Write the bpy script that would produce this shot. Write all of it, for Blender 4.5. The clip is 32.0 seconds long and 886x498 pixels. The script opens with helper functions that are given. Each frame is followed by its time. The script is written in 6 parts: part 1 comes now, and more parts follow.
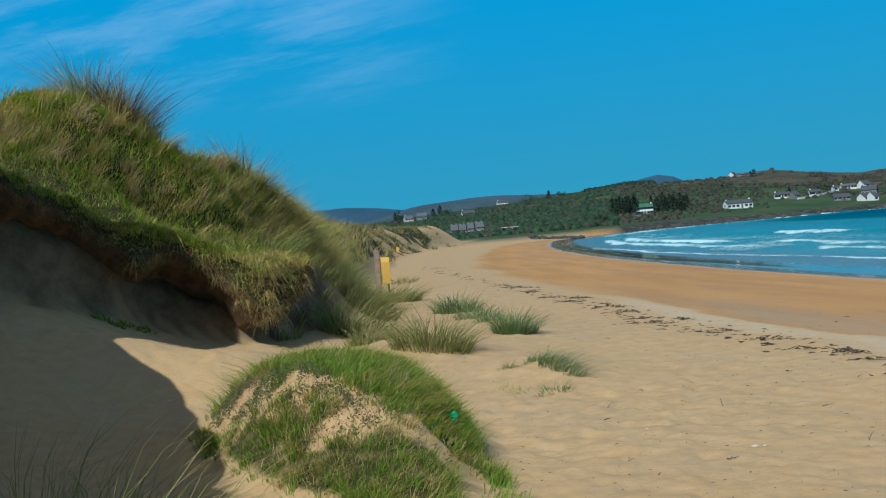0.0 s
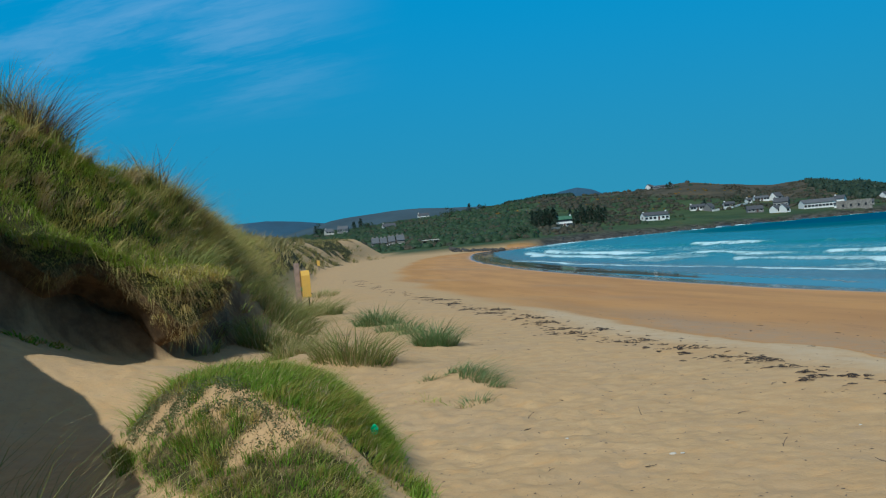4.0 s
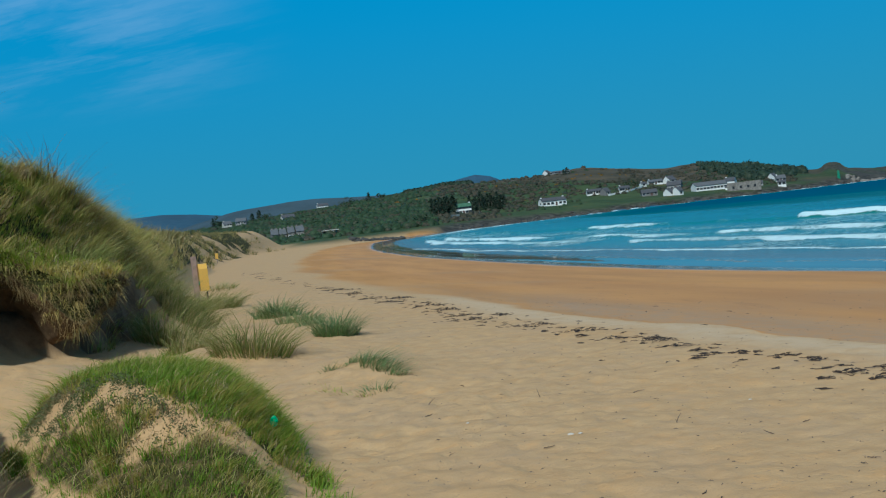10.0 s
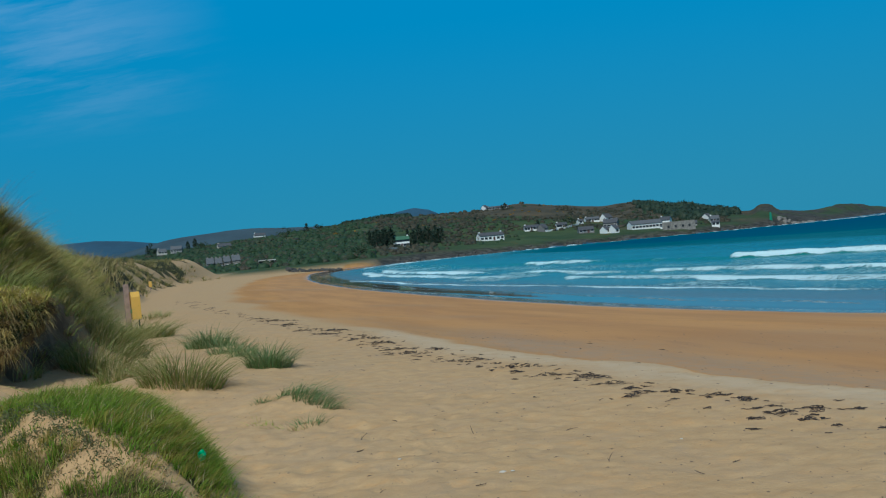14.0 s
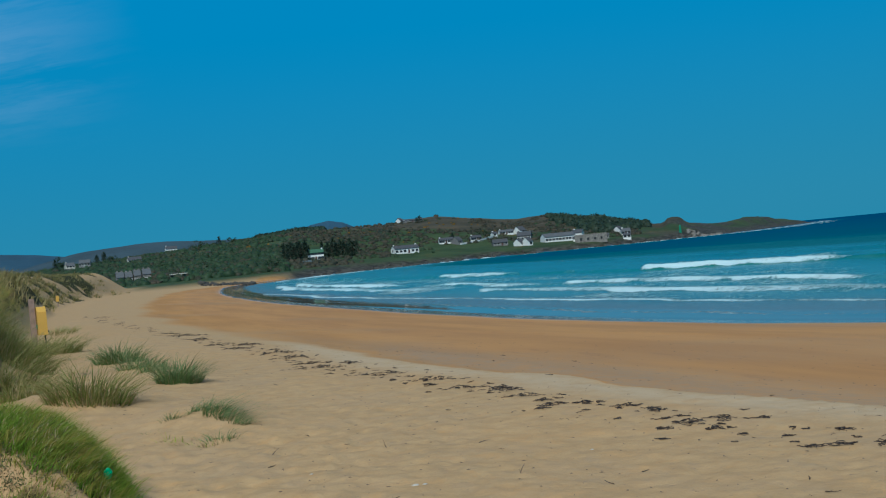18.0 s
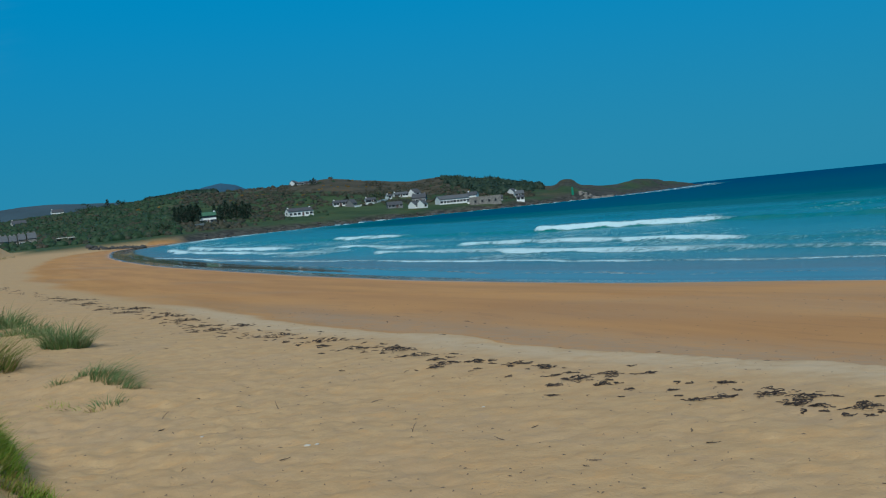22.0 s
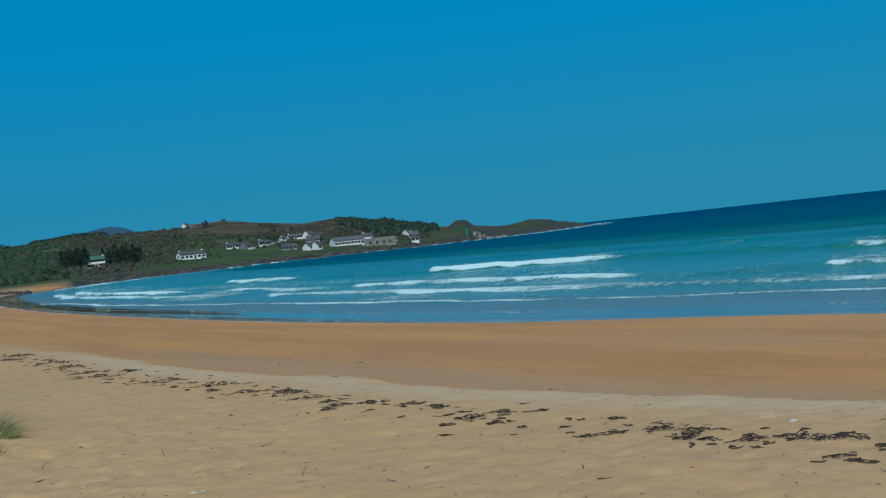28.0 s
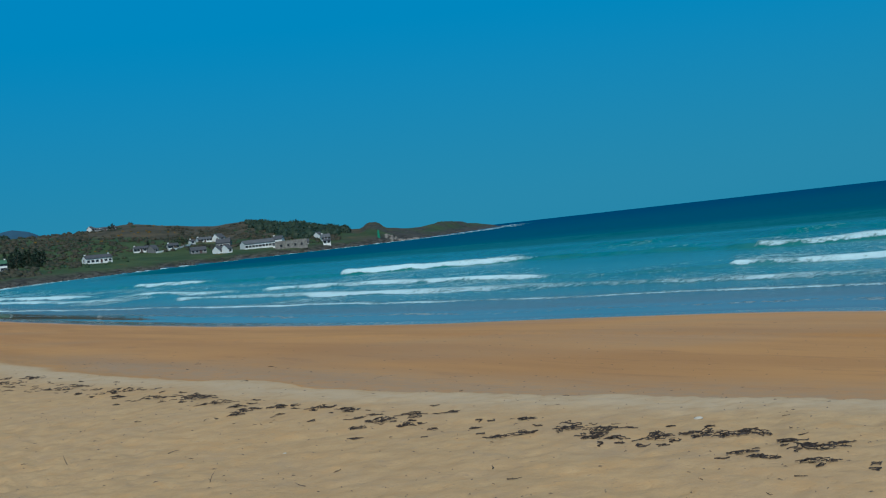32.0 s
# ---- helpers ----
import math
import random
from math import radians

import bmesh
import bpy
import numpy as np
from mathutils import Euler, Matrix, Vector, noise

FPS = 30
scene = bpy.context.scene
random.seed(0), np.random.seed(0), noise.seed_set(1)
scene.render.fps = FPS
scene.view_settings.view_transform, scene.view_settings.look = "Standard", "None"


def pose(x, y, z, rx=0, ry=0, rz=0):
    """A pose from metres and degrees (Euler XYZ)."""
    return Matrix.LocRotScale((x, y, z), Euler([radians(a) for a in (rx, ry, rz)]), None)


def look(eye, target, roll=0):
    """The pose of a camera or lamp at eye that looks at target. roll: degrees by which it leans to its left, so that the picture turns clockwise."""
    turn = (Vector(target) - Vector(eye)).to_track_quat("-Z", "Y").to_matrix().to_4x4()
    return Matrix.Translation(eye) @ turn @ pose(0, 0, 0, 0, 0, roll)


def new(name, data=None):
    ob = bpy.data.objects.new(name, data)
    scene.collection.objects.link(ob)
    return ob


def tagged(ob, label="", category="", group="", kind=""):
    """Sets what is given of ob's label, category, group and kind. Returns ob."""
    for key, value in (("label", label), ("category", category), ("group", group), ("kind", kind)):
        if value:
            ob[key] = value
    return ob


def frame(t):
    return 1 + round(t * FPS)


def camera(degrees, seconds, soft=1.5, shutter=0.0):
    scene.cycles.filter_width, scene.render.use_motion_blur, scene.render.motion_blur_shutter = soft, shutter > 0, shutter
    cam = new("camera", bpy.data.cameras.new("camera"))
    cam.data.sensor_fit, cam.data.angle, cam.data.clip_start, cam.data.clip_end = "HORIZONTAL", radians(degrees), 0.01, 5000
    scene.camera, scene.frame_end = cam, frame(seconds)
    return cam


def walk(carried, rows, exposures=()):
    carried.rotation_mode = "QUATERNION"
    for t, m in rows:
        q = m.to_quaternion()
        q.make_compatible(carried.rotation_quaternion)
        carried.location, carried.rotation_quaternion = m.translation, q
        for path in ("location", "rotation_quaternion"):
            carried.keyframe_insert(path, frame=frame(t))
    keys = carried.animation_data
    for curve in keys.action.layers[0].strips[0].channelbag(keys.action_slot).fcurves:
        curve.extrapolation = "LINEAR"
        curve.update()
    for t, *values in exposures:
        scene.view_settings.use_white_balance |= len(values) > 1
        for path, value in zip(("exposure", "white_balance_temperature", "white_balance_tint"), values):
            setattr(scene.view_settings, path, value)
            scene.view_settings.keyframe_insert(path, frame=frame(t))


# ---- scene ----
EXPOSURES = [(0.0, 0.0, 5600, 2), (3.0, -0.16, 5600, 2), (6.0, -0.22, 5600, 2), (9.0, -0.2, 5550, 2), (13.0, -0.33, 5500, 2), (20.0, -0.42, 5500, 2), (32.0, -0.44, 5450, 2)]
EYE = 3.6  # eye height over the sea
ROWS = [  # seconds, offset of the eye in metres, turn in degrees
    (0.0, -0.042, 0.031, 0.013, 89.530, 5.068, -0.025),
    (0.5, -0.040, 0.036, 0.011, 89.522, 5.054, -0.591),
    (1.0, -0.037, 0.038, 0.008, 89.560, 5.138, -1.314),
    (1.5, -0.040, 0.038, 0.008, 89.624, 5.253, -1.843),
    (2.0, -0.037, 0.038, 0.011, 89.683, 5.323, -2.081),
    (2.5, -0.039, 0.037, 0.009, 89.749, 5.426, -2.325),
    (3.0, -0.037, 0.041, 0.006, 89.792, 5.338, -2.852),
    (3.5, -0.033, 0.048, 0.005, 89.840, 5.343, -3.449),
    (5.5, -0.030, 0.067, -0.006, 89.674, 5.558, -4.986),
    (6.0, -0.027, 0.066, -0.006, 89.552, 5.732, -5.225),
    (6.5, -0.024, 0.063, -0.005, 89.508, 5.803, -5.473),
    (7.0, -0.017, 0.055, -0.000, 89.435, 5.752, -5.957),
    (7.5, -0.018, 0.052, -0.001, 89.397, 6.120, -6.499),
    (8.0, -0.016, 0.050, -0.004, 89.313, 6.545, -6.954),
    (8.5, -0.014, 0.043, -0.001, 89.182, 6.454, -7.385),
    (9.0, -0.009, 0.043, -0.003, 89.059, 6.551, -7.871),
    (9.5, -0.005, 0.044, -0.005, 88.913, 6.668, -8.365),
    (10.0, -0.004, 0.042, -0.007, 88.735, 6.660, -8.941),
    (10.5, -0.006, 0.030, -0.006, 88.662, 6.685, -9.475),
    (11.0, -0.003, 0.002, 0.000, 88.630, 6.670, -9.946),
    (11.5, -0.003, 0.042, -0.001, 88.826, 6.294, -10.398),
    (12.0, 0.004, 0.061, -0.006, 89.147, 5.913, -10.740),
    (12.5, 0.006, 0.065, -0.000, 89.349, 5.589, -11.027),
    (13.0, 0.009, 0.069, 0.004, 89.653, 5.527, -11.262),
    (13.5, 0.014, 0.075, 0.004, 89.843, 5.486, -11.641),
    (14.0, 0.015, 0.080, 0.001, 90.052, 5.409, -12.044),
    (14.5, 0.017, 0.081, 0.003, 90.193, 5.452, -12.443),
    (16.5, 0.026, 0.073, 0.000, 90.406, 5.548, -14.512),
    (17.0, 0.029, 0.073, -0.001, 90.371, 5.447, -15.036),
    (17.5, 0.033, 0.075, -0.002, 90.336, 5.436, -15.556),
    (18.0, 0.036, 0.079, 0.001, 90.284, 5.561, -16.293),
    (18.5, 0.038, 0.083, -0.010, 90.330, 5.713, -17.119),
    (19.0, 0.050, 0.090, -0.009, 90.267, 5.925, -17.949),
    (19.5, 0.052, 0.084, -0.011, 90.052, 5.969, -18.698),
    (20.0, 0.050, 0.071, -0.016, 89.555, 6.299, -19.742),
    (20.5, 0.054, 0.072, -0.018, 88.805, 6.052, -20.535),
    (21.0, 0.055, 0.074, -0.022, 88.129, 5.823, -20.966),
    (21.5, 0.057, 0.073, -0.019, 87.917, 5.720, -21.276),
    (22.0, 0.060, 0.070, -0.020, 87.905, 5.725, -21.532),
    (22.5, 0.061, 0.075, -0.022, 87.845, 5.795, -21.750),
    (23.0, 0.065, 0.080, -0.020, 87.942, 5.920, -22.041),
    (23.5, 0.068, 0.082, -0.021, 88.148, 5.981, -22.351),
    (24.0, 0.068, 0.080, -0.023, 88.424, 6.015, -22.681),
    (24.5, 0.067, 0.071, -0.023, 88.703, 5.946, -22.991),
    (26.5, 0.099, 0.107, -0.032, 89.294, 6.187, -24.593),
    (27.0, 0.106, 0.107, -0.032, 89.345, 6.147, -25.527),
    (27.5, 0.109, 0.110, -0.034, 89.385, 6.165, -26.295),
    (28.0, 0.118, 0.112, -0.042, 89.406, 6.194, -26.771),
    (28.5, 0.119, 0.117, -0.043, 89.365, 6.218, -27.391),
    (29.0, 0.120, 0.119, -0.045, 89.223, 6.365, -27.979),
    (29.5, 0.126, 0.118, -0.046, 89.118, 6.379, -28.518),
    (30.0, 0.134, 0.122, -0.044, 89.104, 6.432, -29.147),
    (30.5, 0.134, 0.128, -0.048, 89.156, 6.572, -29.668),
    (31.0, 0.143, 0.124, -0.048, 89.103, 6.468, -30.222),
    (31.5, 0.142, 0.127, -0.048, 89.061, 6.545, -30.740),
    (32.0, 0.147, 0.124, -0.046, 89.032, 6.448, -31.169),
]
cam = camera(42.0, 32.0, soft=1.2)
walk(cam, [(t, pose(x, y, EYE + z, a, b, c)) for t, x, y, z, a, b, c in ROWS], EXPOSURES)


def part(name, data, material, parent=None, label=""):
    """One mesh object out of a bmesh or a mesh, under its thing."""
    if isinstance(data, bmesh.types.BMesh):
        me = bpy.data.meshes.new(name)
        data.to_mesh(me)
        data.free()
    else:
        me = data
    if material and not me.materials:
        me.materials.append(material)
    ob = new(name, me)
    if parent:
        ob.parent = parent
    return tagged(ob, label)


def empty(name, m, label="", category="", group=""):
    ob = new(name)
    ob.matrix_world = m
    ob.empty_display_size = 0.2
    return tagged(ob, label, category, group)


def quick_mesh(name, verts, faces, smooth=False, **floats):
    """A mesh out of arrays: all faces with the same count of corners; named float values for each vertex."""
    verts, faces = np.asarray(verts, np.float32), np.asarray(faces, np.int32)
    me = bpy.data.meshes.new(name)
    n, k = faces.shape
    me.vertices.add(len(verts))
    me.vertices.foreach_set("co", verts.ravel())
    me.loops.add(n * k)
    me.loops.foreach_set("vertex_index", faces.ravel())
    me.polygons.add(n)
    me.polygons.foreach_set("loop_start", np.arange(0, n * k, k, dtype=np.int32))
    me.polygons.foreach_set("loop_total", np.full(n, k, np.int32))
    if smooth:
        me.polygons.foreach_set("use_smooth", np.ones(n, bool))
    for key, values in floats.items():
        me.attributes.new(key, "FLOAT", "POINT").data.foreach_set("value", np.asarray(values, np.float32).ravel())
    me.update(calc_edges=True)
    me.validate()
    return me


# ---- world, sun, exposure ----
SUN_AZ, SUN_EL = -154.0, 45.0  # degrees clockwise from +y, and over the horizon
to_sun = Vector((math.sin(radians(SUN_AZ)) * math.cos(radians(SUN_EL)), math.cos(radians(SUN_AZ)) * math.cos(radians(SUN_EL)), math.sin(radians(SUN_EL))))
sun = new("sun", bpy.data.lights.new("sun", "SUN"))
sun.data.energy, sun.data.angle, sun.data.color = 3.8, radians(0.5), (1.0, 0.93, 0.82)
sun.matrix_world = look(to_sun * 300, (0, 0, 0))


class Nodes:
    """Short hand for writing node trees."""

    def __init__(self, tree):
        self.tree = tree
        tree.nodes.clear()

    def add(self, kind, ins=None, **attrs):
        node = self.tree.nodes.new(kind)
        for key, value in attrs.items():
            setattr(node, key, value)
        for key, value in (ins or {}).items():
            self.put(node.inputs[key], value)
        return node

    def put(self, socket, value):
        if isinstance(value, bpy.types.Node):
            value = value.outputs[0]
        if isinstance(value, bpy.types.NodeSocket):
            self.tree.links.new(value, socket)
        elif isinstance(value, tuple) and socket.type == "RGBA" and len(value) == 3:
            socket.default_value = (*value, 1)
        else:
            socket.default_value = value

    def noise(self, at, scale, detail=4.0, rough=0.55):
        return self.add("ShaderNodeTexNoise", {"Vector": at, "Scale": scale, "Detail": detail, "Roughness": rough})

    def math(self, op, a, b=0.5, c=0.5, clamp=False):
        return self.add("ShaderNodeMath", {0: a, 1: b, 2: c}, operation=op, use_clamp=clamp)

    def ramp(self, value, lo, hi, out_lo=0.0, out_hi=1.0):
        return self.add("ShaderNodeMapRange", {0: value, 1: lo, 2: hi, 3: out_lo, 4: out_hi}, interpolation_type="SMOOTHSTEP")

    def mix(self, fac, a, b, blend="MIX"):
        node = self.add("ShaderNodeMix", data_type="RGBA", blend_type=blend)
        for i, value in ((0, fac), (6, a), (7, b)):
            self.put(node.inputs[i], value)
        return node.outputs[2]

    def value(self, key):
        return self.add("ShaderNodeAttribute", attribute_name=key).outputs["Fac"]

    def scaled(self, at, x, y, z):
        return self.add("ShaderNodeVectorMath", {0: at, 1: (x, y, z)}, operation="MULTIPLY")


world = bpy.data.worlds.new("world")
scene.world = world
world.use_nodes = True
n = Nodes(world.node_tree)
sky = n.add("ShaderNodeTexSky", sky_type="NISHITA", sun_disc=False, sun_elevation=radians(SUN_EL), sun_rotation=radians(SUN_AZ), air_density=1.0, dust_density=0.3, ozone_density=2.0)
at = n.add("ShaderNodeTexCoord").outputs["Generated"]
split = n.add("ShaderNodeSeparateXYZ", {0: at})
# a deep, clear blue, only a little paler towards the sea's horizon
clear = n.mix(n.ramp(split.outputs[2], -0.02, 0.25), (0.47, 3.25, 4.85), (0.245, 3.30, 6.45))
blue = n.mix(0.975, sky, clear)
# overhead, out of view, a paler colour is added as fill for the shade
blue = n.mix(n.ramp(split.outputs[2], 0.34, 0.62), blue, (1.85, 2.0, 2.5))
# thin, feathered high cloud that drifts in streaks
flat = n.add("ShaderNodeVectorMath", {0: at, 1: n.math("ADD", n.math("MAXIMUM", split.outputs[2], 0.02), 0.10)}, operation="DIVIDE")
turned = n.scaled(n.add("ShaderNodeMapping", {0: flat, "Rotation": (0, 0, radians(32))}), 0.75, 1.8, 1.0)
warp = n.noise(turned, 1.1, 5.0, 0.6)
streak = n.noise(n.add("ShaderNodeVectorMath", {0: turned, 1: warp.outputs["Color"]}, operation="ADD"), 1.6, 7.0, 0.6)
side = n.ramp(split.outputs[0], 0.06, -0.10)
high = n.ramp(split.outputs[2], 0.105, 0.18)
veil = n.math("MULTIPLY", n.math("MULTIPLY", n.ramp(streak, 0.40, 0.72), side), high)
lit = n.mix(n.math("MULTIPLY", veil, 0.30), blue, (4.2, 6.0, 8.2))
n.add("ShaderNodeOutputWorld", {0: n.add("ShaderNodeBackground", {0: lit, 1: 0.095})})


# ---- materials ----
def material(name):
    m = bpy.data.materials.new(name)
    m.use_nodes = True
    n = Nodes(m.node_tree)
    b = n.add("ShaderNodeBsdfPrincipled")
    n.add("ShaderNodeOutputMaterial", {0: b})
    return m, n, b


def plain(name, color, rough=0.7, metal=0.0, var=0.25, scale=3.0, bump=0.2, second=None):
    """Paint, timber, slate and the like: a base colour with wear at two scales."""
    m, n, b = material(name)
    at = n.add("ShaderNodeTexCoord").outputs["Object"]
    big, fine = n.noise(at, scale, 5.0), n.noise(at, scale * 14, 3.0)
    dark = second or tuple(c * (1 - var) for c in color)
    c = n.mix(n.ramp(big, 0.35, 0.65), dark, color)
    c = n.mix(n.math("MULTIPLY", n.ramp(fine, 0.5, 0.75), 0.35), c, tuple(x * 0.75 for x in color))
    n.put(b.inputs["Base Color"], c)
    n.put(b.inputs["Roughness"], n.ramp(fine, 0.2, 0.8, rough - 0.1, min(1, rough + 0.1)))
    b.inputs["Metallic"].default_value = metal
    n.put(b.inputs["Normal"], n.add("ShaderNodeBump", {"Height": fine, "Strength": bump, "Distance": 0.01}))
    return m


def foliage(name, low, high, dry, dry_share=0.35, rough=0.6):
    """Blades and leaves: each one its own tone, paler and drier towards the tip ('along')."""
    m, n, b = material(name)
    at = n.add("ShaderNodeNewGeometry")
    one = at.outputs["Random Per Island"]
    patch = n.math("ADD", n.math("MULTIPLY", n.noise(at.outputs["Position"], 0.5, 3.0), 0.5), n.math("MULTIPLY", n.noise(at.outputs["Position"], 1.9, 3.0), 0.5))
    c = n.mix(one, low, high)
    share = n.math("ADD", n.math("MULTIPLY", n.ramp(patch, 0.40, 0.60), 0.62), n.math("ADD", n.value("tone"), n.math("MULTIPLY", n.math("FRACT", n.math("MULTIPLY", one, 7.31)), 0.45)))
    c = n.mix(n.ramp(share, 1.0 - dry_share - 0.2, 1.0 - dry_share + 0.2), c, dry)
    tip = n.math("MULTIPLY", n.value("along"), 0.45)
    c = n.mix(tip, c, dry)
    n.put(b.inputs["Base Color"], c)
    b.inputs["Roughness"].default_value = rough
    b.inputs["Specular IOR Level"].default_value = 0.3
    # light shines through thin blades
    thin = n.add("ShaderNodeBsdfTranslucent", {0: c})
    n.add("ShaderNodeOutputMaterial", {0: n.add("ShaderNodeMixShader", {0: 0.26, 1: b, 2: thin})}, is_active_output=True)
    return m


def ground_material():
    """Sand dry and wet, turf, bare earth and hillside, by where the ground carries them."""
    m, n, b = material("ground")
    at = n.add("ShaderNodeNewGeometry").outputs["Position"]
    wet, turf, land, earth = (n.value(k) for k in ("wet", "turf", "land", "earth"))
    turf = n.math("MAXIMUM", turf, n.math("MULTIPLY", n.value("mat"), 0.62))
    grain, mid, wide = n.noise(at, 60.0, 3.0), n.noise(at, 4.5, 6.0, 0.65), n.noise(at, 0.22, 4.0)
    dents = n.noise(at, 3.4, 6.0, 0.68)
    dry = n.mix(n.ramp(mid, 0.3, 0.7), (0.455, 0.304, 0.155), (0.55, 0.376, 0.194))
    dry = n.mix(n.math("MULTIPLY", n.ramp(wide, 0.4, 0.7), 0.4), dry, (0.51, 0.32, 0.150))
    dry = n.mix(n.math("MULTIPLY", n.ramp(dents, 0.52, 0.66), 0.5), dry, (0.57, 0.345, 0.150))
    dry = n.mix(n.math("MULTIPLY", n.ramp(dents, 0.46, 0.34), 0.40), dry, (0.41, 0.290, 0.178))
    dry = n.mix(n.math("MULTIPLY", n.ramp(n.noise(at, 0.9, 6.0, 0.65), 0.46, 0.66), 0.30), dry, (0.44, 0.322, 0.205))
    dry = n.mix(n.math("MULTIPLY", n.ramp(grain, 0.52, 0.75), 0.30), dry, (0.36, 0.26, 0.16))
    dry = n.mix(n.math("MULTIPLY", n.ramp(n.noise(at, 17.0, 3.0, 0.7), 0.62, 0.70), 0.5), dry, (0.29, 0.21, 0.14))
    dry = n.mix(n.math("MULTIPLY", n.value("pale"), n.ramp(mid, 0.25, 0.6, 0.3, 0.75)), dry, (0.54, 0.425, 0.285))
    streaks = n.noise(n.scaled(at, 0.8, 0.12, 1.0), 0.6, 5.0)
    damp = n.mix(n.ramp(streaks, 0.3, 0.7), (0.44, 0.215, 0.062), (0.55, 0.28, 0.084))
    scuffs = n.noise(n.scaled(at, 1.6, 0.35, 1.0), 1.0, 6.0, 0.7)
    damp = n.mix(n.math("MULTIPLY", n.ramp(scuffs, 0.56, 0.68), 0.45), damp, (0.33, 0.16, 0.055))
    damp = n.mix(n.math("MULTIPLY", n.value("grey"), n.ramp(mid, 0.30, 0.65, 0.25, 0.75)), damp, (0.36, 0.262, 0.165))
    soaked = n.mix(n.ramp(streaks, 0.3, 0.7), (0.13, 0.085, 0.05), (0.18, 0.11, 0.06))
    c = n.mix(n.ramp(n.math("ADD", wet, n.math("MULTIPLY", n.math("SUBTRACT", mid, 0.5), 0.35)), 0.38, 0.62), dry, damp)
    c = n.mix(n.ramp(wet, 1.35, 1.8), c, soaked)
    brown = n.mix(n.ramp(mid, 0.35, 0.65), (0.062, 0.042, 0.028), (0.14, 0.092, 0.054))
    c = n.mix(n.math("MULTIPLY", earth, n.ramp(wide, 0.25, 0.6, 0.55, 1.0)), c, brown)
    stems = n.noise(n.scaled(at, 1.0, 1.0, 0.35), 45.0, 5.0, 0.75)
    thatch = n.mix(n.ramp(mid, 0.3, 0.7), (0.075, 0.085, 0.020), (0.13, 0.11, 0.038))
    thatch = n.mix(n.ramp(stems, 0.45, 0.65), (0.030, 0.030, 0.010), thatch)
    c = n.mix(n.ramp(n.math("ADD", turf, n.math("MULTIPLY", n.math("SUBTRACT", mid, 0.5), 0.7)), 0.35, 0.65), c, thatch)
    fields, scrub, fine = n.noise(at, 0.011, 5.0, 0.6), n.noise(at, 0.05, 6.0, 0.65), n.noise(at, 0.35, 4.0)
    green = n.mix(n.ramp(scrub, 0.35, 0.65), (0.036, 0.066, 0.028), (0.066, 0.098, 0.040))
    heath = n.mix(n.ramp(scrub, 0.35, 0.65), (0.056, 0.054, 0.038), (0.105, 0.086, 0.056))
    hill = n.mix(n.ramp(n.math("ADD", fields, n.math("MULTIPLY", n.value("heath"), 0.28)), 0.53, 0.66), green, heath)
    hill = n.mix(n.math("MULTIPLY", n.ramp(n.noise(at, 0.085, 3.0), 0.62, 0.70), n.ramp(fine, 0.42, 0.6)), hill, (0.16, 0.085, 0.015))
    hill = n.mix(n.ramp(fine, 0.45, 0.75, 0.0, 0.30), hill, (0.022, 0.032, 0.012))
    rock = n.mix(n.ramp(fine, 0.4, 0.65), (0.030, 0.030, 0.028), (0.10, 0.095, 0.08))
    hill = n.mix(n.value("rock"), hill, rock)
    c = n.mix(land, c, hill)
    n.put(b.inputs["Base Color"], c)
    n.put(b.inputs["Roughness"], n.ramp(wet, 0.6, 1.8, 0.92, 0.05))
    n.put(b.inputs["Specular IOR Level"], n.ramp(wet, 0.5, 1.8, 0.15, 0.6))
    dimples = n.noise(at, 7.0, 6.0, 0.68)
    pits = n.math("MULTIPLY", n.ramp(n.noise(at, 10.0, 2.0), 0.60, 0.72), n.ramp(wet, 0.2, 0.8, -0.035, -0.004))
    dimples = n.math("ADD", dimples, n.math("MULTIPLY", pits, 6.0))
    relief = n.math("ADD", n.math("MULTIPLY", dimples, n.ramp(wet, 0.2, 0.9, 0.055, 0.008)), n.math("MULTIPLY", grain, 0.006))
    n.put(b.inputs["Normal"], n.add("ShaderNodeBump", {"Height": relief, "Strength": 0.5, "Distance": 0.5}))
    return m


